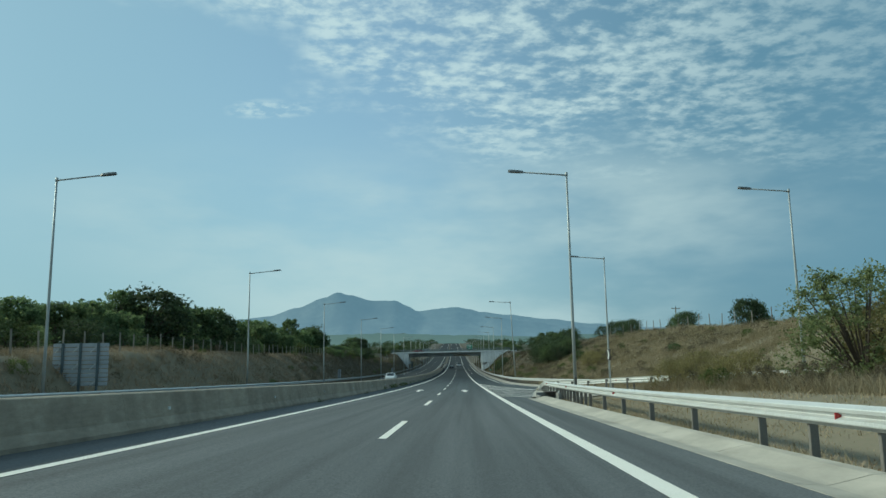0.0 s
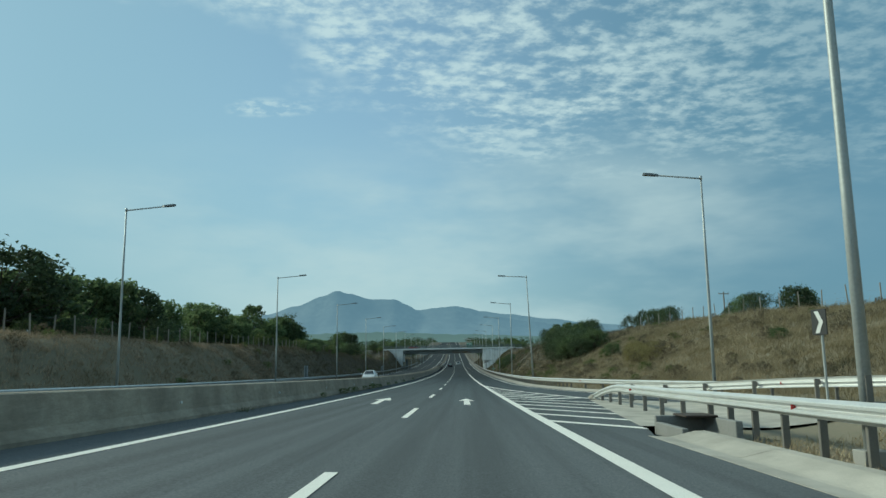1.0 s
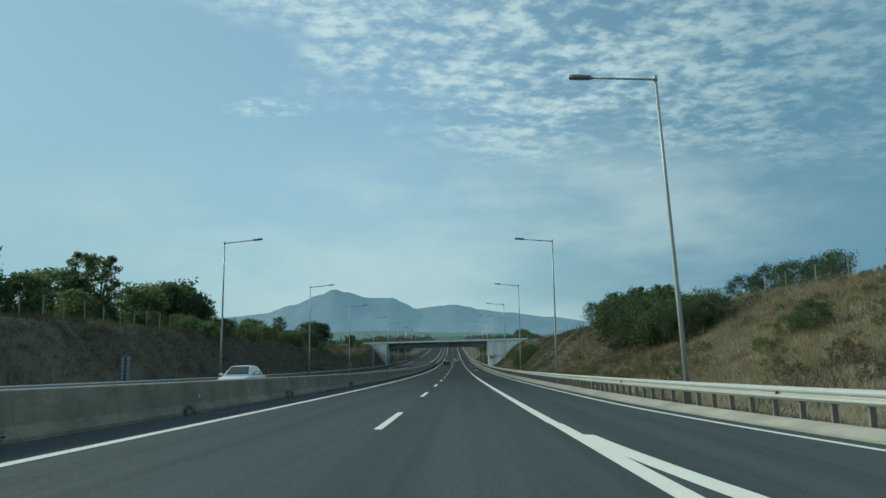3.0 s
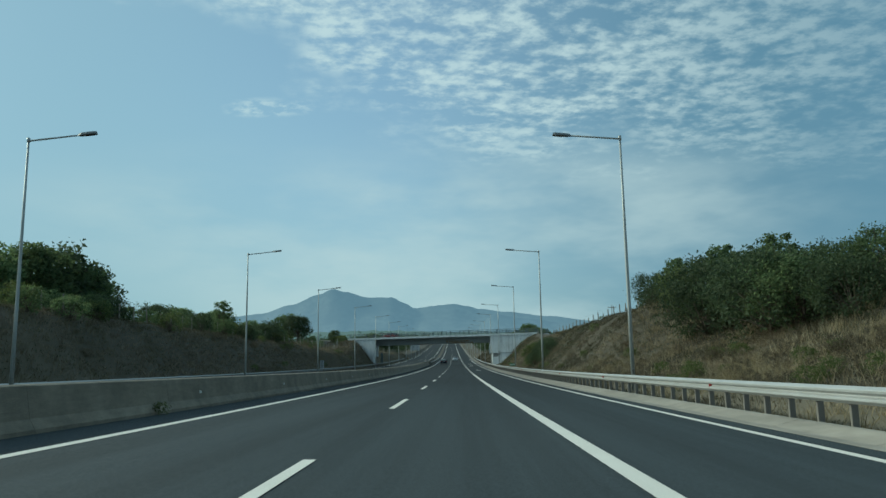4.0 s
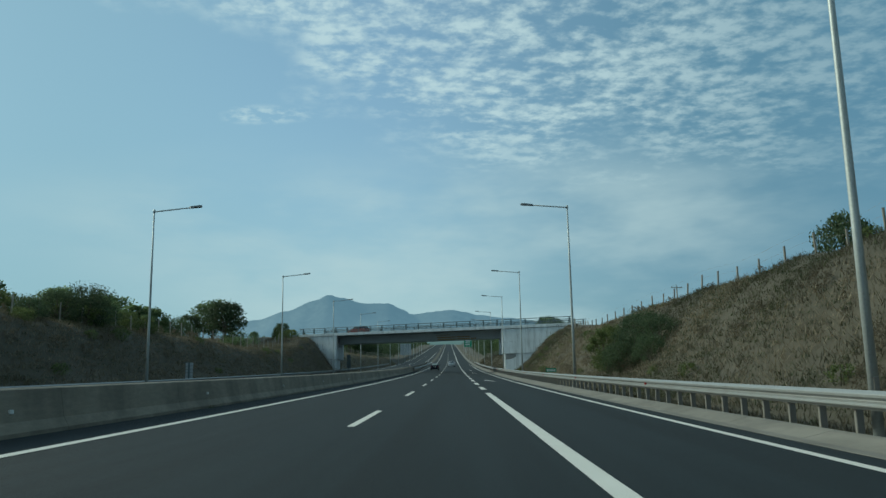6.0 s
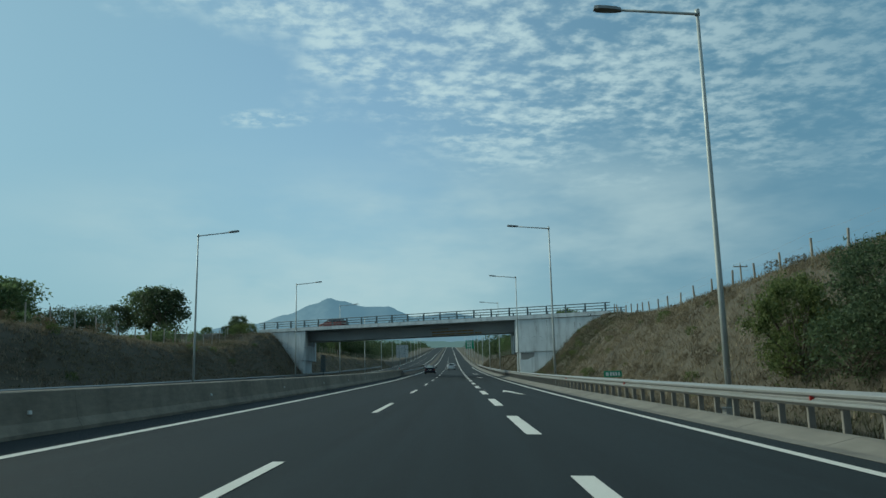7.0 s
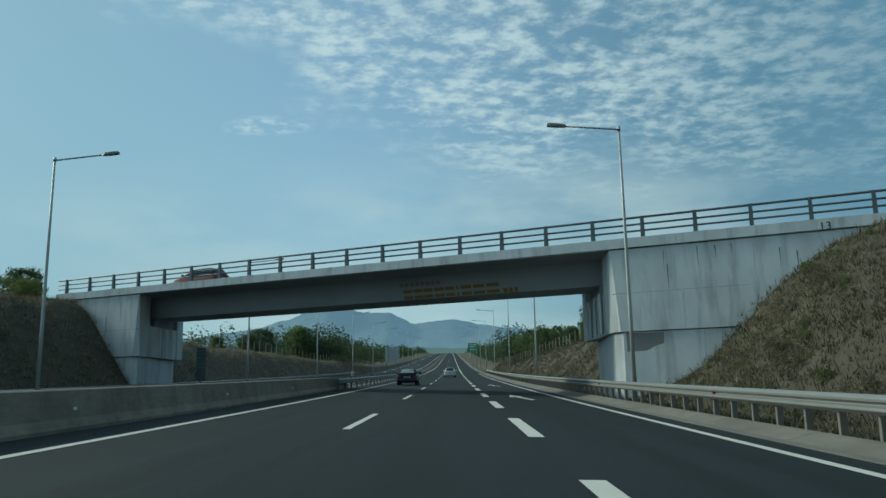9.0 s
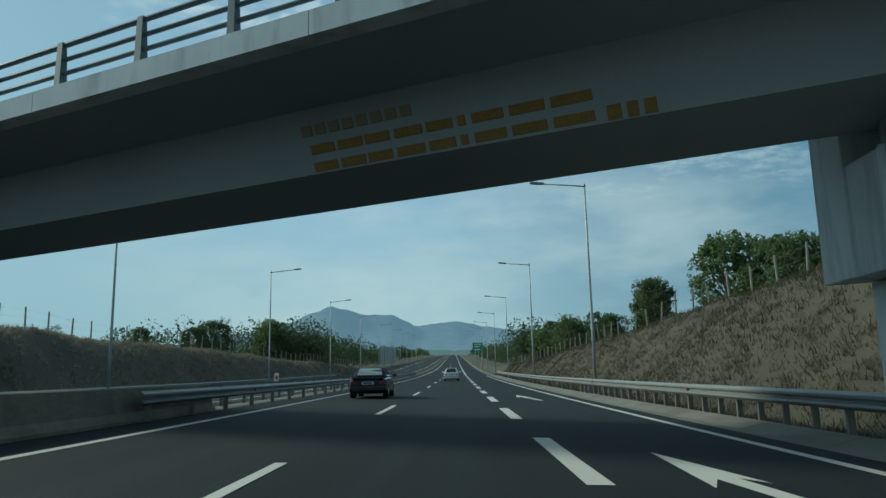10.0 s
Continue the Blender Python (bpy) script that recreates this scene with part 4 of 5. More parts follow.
SOFT = tree(91, 1.0, 0.08, 9000, 0.02, name="shrub", label="bushy light green shrub on the sunny bank", mat="leaf_olive", clumps=50, hollow=0.1, puffy=0.14)
YELLOW = tree(92, 1.25, 0.06, 7000, 0.018, name="shrub", label="yellowing olive-green shrub beside the ramp", mat="leaf_yellow", clumps=50, hollow=0.1, puffy=0.16)
plant_rng = random.Random(5)
for proto in ROUND + ROUND_FAR + BUSH_FAR + DENSE + TALL + BUSH + DRY + [BIG, SOFT, YELLOW]:
    proto.matrix_world = Matrix.Translation((0, -200, -300))
used = set()


def plant(protos, off, y, top=None, tall=None, sink=0.1, span=1.0):
    """Sets a plant on the land; top: height of its tip over the road."""
    proto = plant_rng.choice(protos)
    z = ground_z(off, y) - sink
    if tall is None:
        tall = max(0.6, level(y) + top - z)
    spin = Matrix.Rotation(plant_rng.uniform(0, 6.28), 4, "Z")
    wide = plant_rng.uniform(0.9, 1.15) * span
    m = Matrix.Translation((mid(y) + off, y, z)) @ spin @ Matrix.Diagonal((tall * wide, tall * wide, tall, 1))
    if proto.name in used:
        copy_thing(proto, m @ Matrix.Diagonal((*(1 / v for v in proto.scale), 1)))
    else:
        used.add(proto.name)
        proto.matrix_world = m


def crown_points(proto):
    me = next(c for c in proto.children if c.name.startswith("crown")).data
    out = np.empty(len(me.vertices) * 3)
    me.vertices.foreach_get("co", out)
    return out.reshape(-1, 3)


low_spots = {"dry": [], "green": [(-4.94, 65.9, 0.34), (-4.92, 67.1, 0.3), (-4.94, 69.4, 0.34), (-4.93, 71.4, 0.32), (-4.93, 75.9, 0.3), (-4.92, 79.6, 0.4), (-4.92, 81.4, 0.36), (-4.93, 84.5, 0.3), (-4.93, 85.5, 0.28), (-4.94, 129, 0.3), (-4.94, 60.2, 0.25), (-4.94, 93, 0.3), (-4.94, 101, 0.25), (-4.94, 112, 0.3)]}


def undergrowth(name, spots, protos, label, mat):
    """Low shrubs grown into one another, joined."""
    shapes = [crown_points(p) for p in protos]
    rng = np.random.default_rng(len(spots))
    out = []
    for off, y, tall in spots:
        pts = shapes[rng.integers(len(shapes))]
        if tall < 0.7:
            pts = pts.reshape(-1, 3, 3)[::3]
            heart = pts.mean(axis=1, keepdims=True)
            pts = (heart + (pts - heart) * 1.6).reshape(-1, 3)
        a = rng.uniform(0, 6.28)
        c, d = math.cos(a) * tall, math.sin(a) * tall
        p = np.stack([pts[:, 0] * c - pts[:, 1] * d, pts[:, 0] * d + pts[:, 1] * c, pts[:, 2] * tall], 1)
        out.append(p + np.array([mid(y) + off, y, (at(off, y).z if abs(off) < 5.2 else ground_z(off, y) - 0.1)]))
    out = np.concatenate(out)
    me = bpy.data.meshes.new(name)
    me.from_pydata(out.tolist(), [], [(3 * i, 3 * i + 1, 3 * i + 2) for i in range(len(out) // 3)])
    me.materials.append(M[mat])
    return tagged(new(name, me), label, "undergrowth", kind="stuff")


def low(green, off, y, tall):
    low_spots["green" if green else "dry"].append((off, y, tall))


# trees behind the left fence: distance, side, tip over the road
LEFT_TREES = [(50, -35, 7.4), (57.7, -36, 8.0), (66, -37, 8.4), (73, -36, 8.2), (85, -36, 11.2), (91, -40, 10), (97.8, -36, 10.2), (104, -38, 9.6), (110, -36, 10.7), (131, -36, 10.4), (120, -40, 8.5), (137, -36, 10.5), (145, -40, 9.0), (154, -37, 10.3), (169, -35, 10.4), (174, -34, 11.0), (181, -33, 9.9), (172, -36, 9.4), (180, -35, 11.8), (188, -36, 10.5), (322, -38, 7.6), (304, -38.5, 12.4), (310, -42.5, 13.0), (306, -45.5, 10.2), (298, -57, 13.4), (215, -39.8, 9.2), (391, -34, 7.7), (400, -34, 9.2), (430, -33, 10.8), (440, -36, 10.0), (482, -31, 9.4), (373, -34, 6.6), (462, -34, 8.6), (505, -34, 9.0)]
for y, off, top in LEFT_TREES:
    plant(ROUND if y < 360 else ROUND[1::2], off, y, top + (0.3 if y < 80 else 0.8 if y < 360 else 0.2), span=1.05 if 300 < y < 311 else 1.25 if y < 360 else 0.95)
for y, off, top in ((80.9, -38, 11.4), (154, -34.5, 12.6), (160, -35.5, 13.2), (143.7, -27, 6.0)):
    plant(TALL, off, y, top)
for y, off, top in ((128, -30.5, 7.4), (133, -31, 8.4), (139, -31.5, 8.8), (146, -31, 8.2), (151, -31, 7.4), (160, -31, 7.0), (166, -31.5, 7.2)):
    plant(ROUND, off, y, top, span=1.2)
for k in range(64):
    y = plant_rng.uniform(26, 130)
    plant(ROUND_FAR, plant_rng.uniform(-50, -33), y, 6.4 + 3.0 * min(1, max(0, y - 55) / 35) + plant_rng.uniform(0, 1.6))
for k in range(40):
    y = plant_rng.uniform(26, 150)
    plant(BUSH_FAR, plant_rng.uniform(-34, -29.5), y, tall=plant_rng.uniform(1.5, 3.0))
for y, off, top in ((206.5, -27.6, 9.5), (208, -28.4, 8.4)):
    plant(TALL, off, y, top, span=1.2)
for y, off, top in ((229.5, -27.3, 8.3), (231.5, -28.2, 7.8), (226.5, -27.8, 7.6), (295.5, -44.5, 10.0), (293, -46.5, 9.8), (300, -47, 8.6)):
    plant(DENSE, off, y, top)
for y, off, top in ((313.8, -30.4, 9.6), (315.5, -31.5, 9.0)):
    plant(ROUND, off, y, top, span=1.0)
for k in range(24):
    y = plant_rng.uniform(203, 256)
    plant(ROUND_FAR, plant_rng.uniform(-37, -31), y, plant_rng.uniform(7.3, 8.7), span=1.25)
for k in range(16):
    y = plant_rng.uniform(172, 216)
    plant(ROUND_FAR, plant_rng.uniform(-40, -33), y, plant_rng.uniform(7.6, 9.2))
for y, off, top in ((299, -27.5, 6.9), (303, -29, 7.6), (306, -28.0, 8.0), (309, -27.5, 8.2)):
    plant(BUSH, off, y, top)
for k in range(30):
    y = plant_rng.uniform(160, 240)
    plant(BUSH_FAR, plant_rng.uniform(-29.0, -25.2), y, tall=plant_rng.uniform(1.4, 2.3))
for k in range(26):
    y = plant_rng.uniform(135, 330)
    plant(ROUND_FAR, plant_rng.uniform(-80, -46), y, plant_rng.uniform(6.5, 8.6))
for k in range(46):
    y = plant_rng.uniform(150, 330)
    plant(BUSH_FAR, plant_rng.uniform(-36, -28.5), y, tall=plant_rng.uniform(1.2, 2.6))
for y, off, top in ((196, -33, 7.1), (206, -32, 7.4), (219, -31, 7.1), (227, -31, 7.3), (234, -29, 7.6), (228, -28, 7.0), (240, -29, 7.0), (319, -33, 7.6), (351, -31, 5.0)):
    plant(BUSH, off, y, top)
# right bank
for y, off, top in ((170, 34.5, 11.2), (167, 36.5, 12.0), (163, 37, 11.9), (159, 38, 11.6), (155.5, 37.6, 11.7), (120.5, 38.8, 10.7), (124, 39, 10.9), (128, 39, 10.2), (131.5, 39.3, 9.6), (187, 29, 11.4), (180, 28, 11.0), (194, 29.5, 11.2)):
    plant(DENSE + BUSH[:2], off, y, top, span=0.85)
for y, off, top in ((193, 76, 18.6), (197, 80, 17.6), (225, 31, 11.8), (205, 28, 10.4)):
    plant(ROUND, off, y, top, span=0.8)
for y, off, top in ((48, 36, 7.4), (41, 37, 7.4), (55, 35, 7.0)):
    plant(DRY, off, y, top)
thicket = random.Random(12)
for y, off, tall in ((34.5, 12.4, 1.7), (32.5, 13.2, 2.0), (30, 14.3, 1.8), (36, 13.4, 1.6), (28.5, 12.8, 1.4)):
    plant([YELLOW], off, y, tall=tall)
for k in range(46):
    y = thicket.uniform(10, 36)
    off = thicket.uniform(11.6 + (36 - y) * 0.06, min(19.5, ramp_left(y) - 1.2))
    low(thicket.random() < 0.2, off, y, thicket.uniform(0.6, 1.1))
for k in range(60):
    y = thicket.uniform(38, 120)
    low(thicket.random() > 0.8, toe_right(y) + thicket.uniform(0.3, 1.05) * (right_top(y) - toe_right(y)), y, thicket.uniform(0.4, 0.8))
for k in range(150):
    y = thicket.uniform(95, 292)
    w = thicket.uniform(0.08, 0.95)
    low(thicket.random() > 0.85 - 0.2 * (y > 275), toe_right(y) + w * (right_top(y) - toe_right(y)), y, thicket.uniform(0.45, 0.9))
for k in range(150):
    y = thicket.uniform(225, 297)
    w = thicket.uniform(0.03, 1.0)
    low(thicket.random() < 0.25 + 0.4 * (y > 272), toe_right(y) + w * (right_top(y) - toe_right(y)), y, thicket.uniform(0.22, 0.5))
for k in range(130):
    y = thicket.uniform(66, 172)
    low(thicket.random() > 0.82, toe_right(y) + thicket.uniform(0.06, 0.95) * (right_top(y) - toe_right(y)), y, thicket.uniform(0.4, 1.0))
for k in range(70):
    y = thicket.uniform(30, 300)
    low(thicket.random() > 0.7, -(20.4 + thicket.uniform(0, 6.0)), y, thicket.uniform(0.5, 1.0))
hedge = random.Random(31)
for y, off, top in ((158, 22, 8.1), (162, 22, 8.4), (153, 22.5, 7.6), (167, 22, 8.7), (172, 22, 9.3), (177, 21.5, 8.6), (182, 21, 7.8), (156, 20, 7.3), (150, 21.5, 6.6), (154, 21, 7.3), (168, 20, 7.3), (182.5, 20.2, 9.1), (179.5, 20.6, 9.3), (165, 23.5, 8.8), (174.5, 21.5, 9.3), (155.5, 23.8, 8.1), (151, 24, 7.6)):
    plant(DENSE if hedge.random() < 0.6 else BUSH[1:], off, y, top + hedge.uniform(-0.3, 0.3))
for y, off, top in ((161, 22.6, 9.2), (170, 22.2, 9.9), (178, 21.0, 10.0)):
    plant(TALL, off, y, top, span=1.1)
for k in range(46):
    y = hedge.uniform(136, 158)
    low(hedge.random() < 0.25, hedge.uniform(12.2, 20.0), y, hedge.uniform(0.5, 0.95))
for y, off, tall in ((103.8, 19.8, 2.1), (107.4, 20.6, 2.2), (101.2, 20.6, 1.7), (110.8, 21.2, 1.9), (105.5, 22.0, 1.8)):
    plant([YELLOW], off, y, tall=tall)
for y, off, tall in ((100.2, 21.8, 1.7), (113.5, 22.6, 1.6), (127.5, 22.4, 1.5)):
    plant(DRY, off, y, tall=tall)
for y, off, top in ((222.0, 12.5, 3.7), (223.6, 13.2, 3.9)):
    plant([SOFT], off, y, top, span=0.75)
for y, off, tall in ((217.2, 13.2, 2.2), (218.8, 12.6, 1.9), (216.0, 14.4, 2.0), (219.6, 14.2, 2.3), (214.2, 13.4, 1.6), (221.0, 14.8, 2.0)):
    plant(DENSE, off, y, tall=tall)
for y, off, tall in ((126, 21.7, 2.0), (83.6, 26.1, 1.1), (128, 21.2, 1.5)):
    plant(BUSH[1:], off, y, tall=tall)
for y, off, top in ((347, 24, 11.4), (343, 26, 10.4), (335, 24, 9.3), (331, 26, 9.2), (339, 28, 9.6), (359.5, 21, 9.4), (364, 22, 8.6), (400, 19, 8.6), (430, 18, 8.2), (454, 18, 8.6), (470, 20, 8.4), (415, 22, 8.4), (385, 22, 7.8)):
    plant(ROUND, off, y, top)
plant(TALL, 18, 374, 7.4)
plant(TALL, 17.5, 410, 8.4)
plant([BIG], 17.0, 25.2, 5.2)
for y, off, tall in ((24.5, 18.9, 3.9), (22.5, 19.6, 3.6), (27.0, 19.4, 3.4), (20.5, 17.2, 2.4)):
    plant([YELLOW], off, y, tall=tall)
for k in range(95):
    if k % 2:
        y = plant_rng.uniform(20, 300)
        off = toe_right(y) + plant_rng.uniform(0.8, 7.5)
    else:
        y = plant_rng.uniform(10, 340)
        off = -(20.5 + plant_rng.uniform(0.5, 7.0))
    low(plant_rng.random() > 0.75, off, y, plant_rng.uniform(0.5, 1.1))
undergrowth("undergrowth", low_spots["dry"], DRY, "low brown dried-out scrub on the banks", "leaf_dry")
undergrowth("undergrowth", low_spots["green"], BUSH_FAR[2:], "low olive green scrub on the banks", "leaf_olive")

# woods far up both sides of the road, too many to count
wood_rng = np.random.default_rng(3)


def woods(name, spots, label):
    """Joined crowns of far trees."""
    centres, sizes = [], []
    for off, y, tall in spots:
        z = ground_z(off, y)
        close = y < 620 and abs(off) < 70
        n = 380 if close else 90 if y < 700 else 50
        v = wood_rng.normal(size=(n, 3))
        v /= np.linalg.norm(v, axis=1)[:, None]
        r = wood_rng.random(n) ** 0.4
        lumps = 1 + 0.25 * np.sin(v[:, 0] * 5 + y) * np.cos(v[:, 2] * 4 + off)
        c = v * (r * lumps)[:, None] * np.array([tall * 0.45, tall * 0.45, tall * 0.48]) + np.array([mid(y) + off, y, z + tall * 0.5])
        centres.append(c)
        sizes.append(wood_rng.uniform(0.5, 1.0, n) * tall * (0.048 if close else 0.11 if y < 700 else 0.14))
    ob = new(name, cloud_mesh(name, np.concatenate(centres), np.concatenate(sizes), wood_rng, M["leaf_dark"]))
    return tagged(ob, label, "woods", kind="stuff")


spots = []
for k in range(1500):
    y = 430 + 2100 * wood_rng.random() ** 1.6
    side = -1 if k % 2 else 1
    near = (25 if side < 0 else 15) + 0.012 * (y - 430)
    off = side * (near + 420 * wood_rng.random() ** 1.9 * (0.15 + (y - 380) / 900))
    spots.append((off, y, wood_rng.uniform(4.5, 9.5)))
for k in range(700):
    y = wood_rng.uniform(60, 450)
    side = -1 if k % 2 else 1
    spots.append((side * (wood_rng.uniform(75, 420)), y, wood_rng.uniform(4, 7)))
woods("far_woods", spots, "distant green woods beside the motorway")

# dry grass on the banks and verges
grass_rng = np.random.default_rng(8)


def tufts(name, places, label, mat, tall=(0.14, 0.46), blades=8, thick=0.0105, loose=0.13):
    n = len(places)
    m = n * blades
    base = np.repeat(np.asarray(places), blades, axis=0) + np.stack([grass_rng.normal(0, loose, m), grass_rng.normal(0, loose, m), np.full(m, -0.04)], 1)
    h = grass_rng.uniform(tall[0], tall[1], m) * np.repeat(grass_rng.uniform(0.6, 1.3, n), blades)
    h *= np.clip(1.25 - base[:, 1] / 420, 0.75, 1.0)
    ang = grass_rng.uniform(0, 2 * np.pi, m)
    lean = grass_rng.uniform(0.1, 1.5, m) * h
    w = thick * grass_rng.uniform(0.6, 1.5, m) * (1 + np.abs(np.repeat(np.asarray(places)[:, 1], blades) - 60) / 600)
    side = np.stack([-np.sin(ang) * w, np.cos(ang) * w, np.zeros(m)], 1)
    tip = base + np.stack([np.cos(ang) * lean, np.sin(ang) * lean, h], 1)
    verts = np.stack([base - side, base + side, tip], 1).reshape(-1, 3)
    me = bpy.data.meshes.new(name)
    me.from_pydata(verts.tolist(), [], [(3 * i, 3 * i + 1, 3 * i + 2) for i in range(m)])
    me.materials.append(M[mat])
    return tagged(new(name, me), label, "grass", kind="stuff")


def scatter(n, side, a, b, lo, hi):
    out = []
    while len(out) < n:
        y = grass_rng.uniform(a, b)
        if side > 0:
            off = toe_right(y) - 1.6 + grass_rng.uniform(lo, hi) * max(1.0, (right_top(y) - toe_right(y) + 2.6) / 11.5)
        else:
            off = -(18.9 + grass_rng.uniform(lo, hi))
        if noise.noise((off * 0.35, y * 0.35, 11.0)) + grass_rng.uniform(-0.5, 0.6) < -0.45:
            continue
        out.append((mid(y) + off, y, ground_z(off, y)))
    return out


def straw(p):
    """Whether the grass here is pale straw rather than tan: mostly by the ramp, and in patches near the bridge."""
    pale = lerp_table([(92, 0.9), (120, 0.85), (140, 0.65), (152, 0.3), (165, 0.1), (205, 0.06), (235, 0.75), (262, 0.7), (280, 0.1), (300, 0.0)], p[1])
    return noise.noise((p[0] * 0.12, p[1] * 0.12, 21.0)) * 0.9 + grass_rng.uniform(-0.25, 0.25) < pale - 0.5


sunny = scatter(50000, 1, -6, 300, 0.2, 11.5) + scatter(26000, 1, 60, 170, 1.2, 11.2)
pale = [straw(p) for p in sunny]
tufts("dry_grass", [p for p, k in zip(sunny, pale) if k and p[1] < 150], "tall straw-coloured dry grass on the cutting", "grass", (0.16, 0.5), 10, 0.0095, 0.17)
tufts("dry_grass", [p for p, k in zip(sunny, pale) if k and p[1] >= 150], "tall straw grass in dimmed, greyer colour on the cutting by the bridge", "grass_dim", (0.16, 0.5), 9, 0.0105, 0.17)
tufts("dry_grass", [p for p, k in zip(sunny, pale) if not k], "tall tan and olive dry grass on the cutting", "grass_tan", (0.12, 0.42), 8, 0.012, 0.17)
tufts("dry_grass", scatter(3200, 1, 62, 182, 1.6, 11.5), "tall pale tussocks scattered over the cutting", "grass", (0.45, 0.9), 16, 0.011, 0.28)
tufts("dry_grass", scatter(15000, 1, 300, 440, 0.2, 10), "tall straw-coloured dry grass beyond the bridge", "grass_tan", thick=0.012)
tufts("dry_grass", scatter(17000, -1, 5, 118, 0.3, 11.5), "greyed dry grass on the cutting across the road", "grass_dull", (0.14, 0.46), 8, 0.015, 0.17)
tufts("dry_grass", scatter(27000, -1, 110, 320, 0.3, 11.5), "brown dead weeds and grass on the shaded cutting", "grass_brown", (0.14, 0.46), 8, 0.016, 0.17)
tufts("dry_grass", scatter(9000, -1, 320, 460, 0.3, 10), "brown dead weeds and grass beyond the bridge", "grass_brown", thick=0.016)
verge = []
while len(verge) < 13000:
    y = grass_rng.uniform(-8, 60)
    off = grass_rng.uniform(near_rail(y) + 0.15, max(near_rail(y) + 0.6, min(ramp_left(y) - 0.1, 30)))
    if noise.noise((off * 0.5, y * 0.5, 2.0)) > 0.42:
        continue
    if 40 < y < 64 and off < max(right_edge(y) + 0.1, ramp_left(y) + 0.95):
        continue
    verge.append((mid(y) + off, y, ground_z(off, y)))
tufts("dry_grass", verge[::2], "trampled dry grass between road and ramp", "grass", (0.04, 0.2), 8, 0.009, 0.2)
tufts("dry_grass", verge[1::2], "dead brown litter and stubble between road and ramp", "grass_dull", (0.03, 0.14), 10, 0.012, 0.22)
verge = []
while len(verge) < 6000:
    y = grass_rng.uniform(66, 330)
    off = ramp_rail(y) + grass_rng.uniform(0.3, 1.8)
    verge.append((mid(y) + off, y, ground_z(off, y)))
tufts("dry_grass", verge[::2], "short dry grass under the guardrail", "grass_tan", (0.06, 0.24))
tufts("dry_grass", verge[1::2], "dead brown litter and stubble under the guardrail", "grass_brown", (0.03, 0.15), 10, 0.012, 0.22)
tall_weeds = []
while len(tall_weeds) < 3600:
    y = grass_rng.uniform(8, 37)
    off = grass_rng.uniform(11.0 + (37 - y) * 0.05, min(20.0, ramp_left(y) - 0.8))
    tall_weeds.append((mid(y) + off, y, ground_z(off, y)))
tufts("dry_grass", tall_weeds, "waist-high yellowing weeds between road and ramp", "grass", (0.25, 0.75), 10, 0.01)
weeds = []
for y, n in ((79.0, 10), (47, 8), (30, 6), (121, 6), (168, 4), (192, 6)):
    for k in range(n):
        weeds.append(tuple(at(-4.98 + grass_rng.uniform(-0.06, 0.12), y + grass_rng.normal(0, 0.35))))
tufts("weeds", weeds, "green weeds at the foot of the median barrier", "weed", (0.08, 0.24), 8, 0.009)
green = scatter(1500, 1, 270, 330, 0.6, 6) + scatter(2500, 1, 130, 180, 3, 9)
tufts("weeds", scatter(3500, 1, 140, 212, 0.4, 9.5) + scatter(3500, 1, 264, 298, 0.4, 9.5) + scatter(1800, 1, 200, 222, 0.4, 9.5), "dark low weeds covering the sunny bank", "weed_dark", (0.06, 0.26), 10, 0.014, 0.2)
tufts("weeds", scatter(4500, -1, 130, 320, 0.4, 9.5), "dark low weeds covering the shaded bank", "weed_dark", (0.06, 0.26), 10, 0.014, 0.2)
tufts("weeds", green, "green undergrowth in the dry grass", "weed", (0.08, 0.25), 9, 0.009)

# ---------------------------------------------------------------- fences on the banks' crests


def fence(side, a, b, label, tall=1.5, gap=3.0):
    first_off = (lambda y: right_top(y) + 0.3) if side > 0 else (lambda y: -(19.6 + lerp_table(LEFT_CREST, y) / SLOPE + 0.6))
    root = empty("fence", (mid(a) + first_off(a), a, ground_z(first_off(a), a)))
    inv = root.matrix_world.inverted()
    bm = bmesh.new()
    tube(bm, [(0, 0, -0.4), (0, 0, tall)], [0.065, 0.055], 6)
    proto = part("post", bm, M["wood"], root)
    proto.matrix_parent_inverse = Matrix()
    spots, y, rng = [], a, random.Random(int(a) + side)
    while y < b:
        off = first_off(y)
        spots.append((Vector((mid(y) + off, y, ground_z(off, y))), rng.uniform(-0.06, 0.06), rng.uniform(-0.06, 0.06)))
        y += gap + rng.uniform(-0.25, 0.25)
    for k, (p, tx, ty) in enumerate(spots):
        m = inv @ Matrix.Translation(p) @ Matrix.Rotation(tx, 4, "X") @ Matrix.Rotation(ty, 4, "Y")
        if k == 0:
            proto.matrix_basis = m
        else:
            twin(proto, m, root)
    for h in (0.8, 1.3):
        bm = bmesh.new()
        tube(bm, [inv @ (p + Vector((0, 0, h))) for p, _, _ in spots], 0.0035, 3)
        w = part("wire", bm, M["post"], root)
        w.matrix_parent_inverse = Matrix()
    return tagged(root, label, "fence")


fence(-1, 16, 298, "weathered wooden post and wire fence on the shaded bank")
fence(-1, 318, 470, "weathered wooden post and wire fence beyond the bridge")
fence(1, 74.6, 170, "weathered pale wooden post and wire fence above the ramp", 1.95, 5.05)
fence(1, 173, 286, "weathered wooden post and wire fence on the sunny bank", 1.05)
fence(1, 306, 450, "weathered wooden post and wire fence past the bridge")

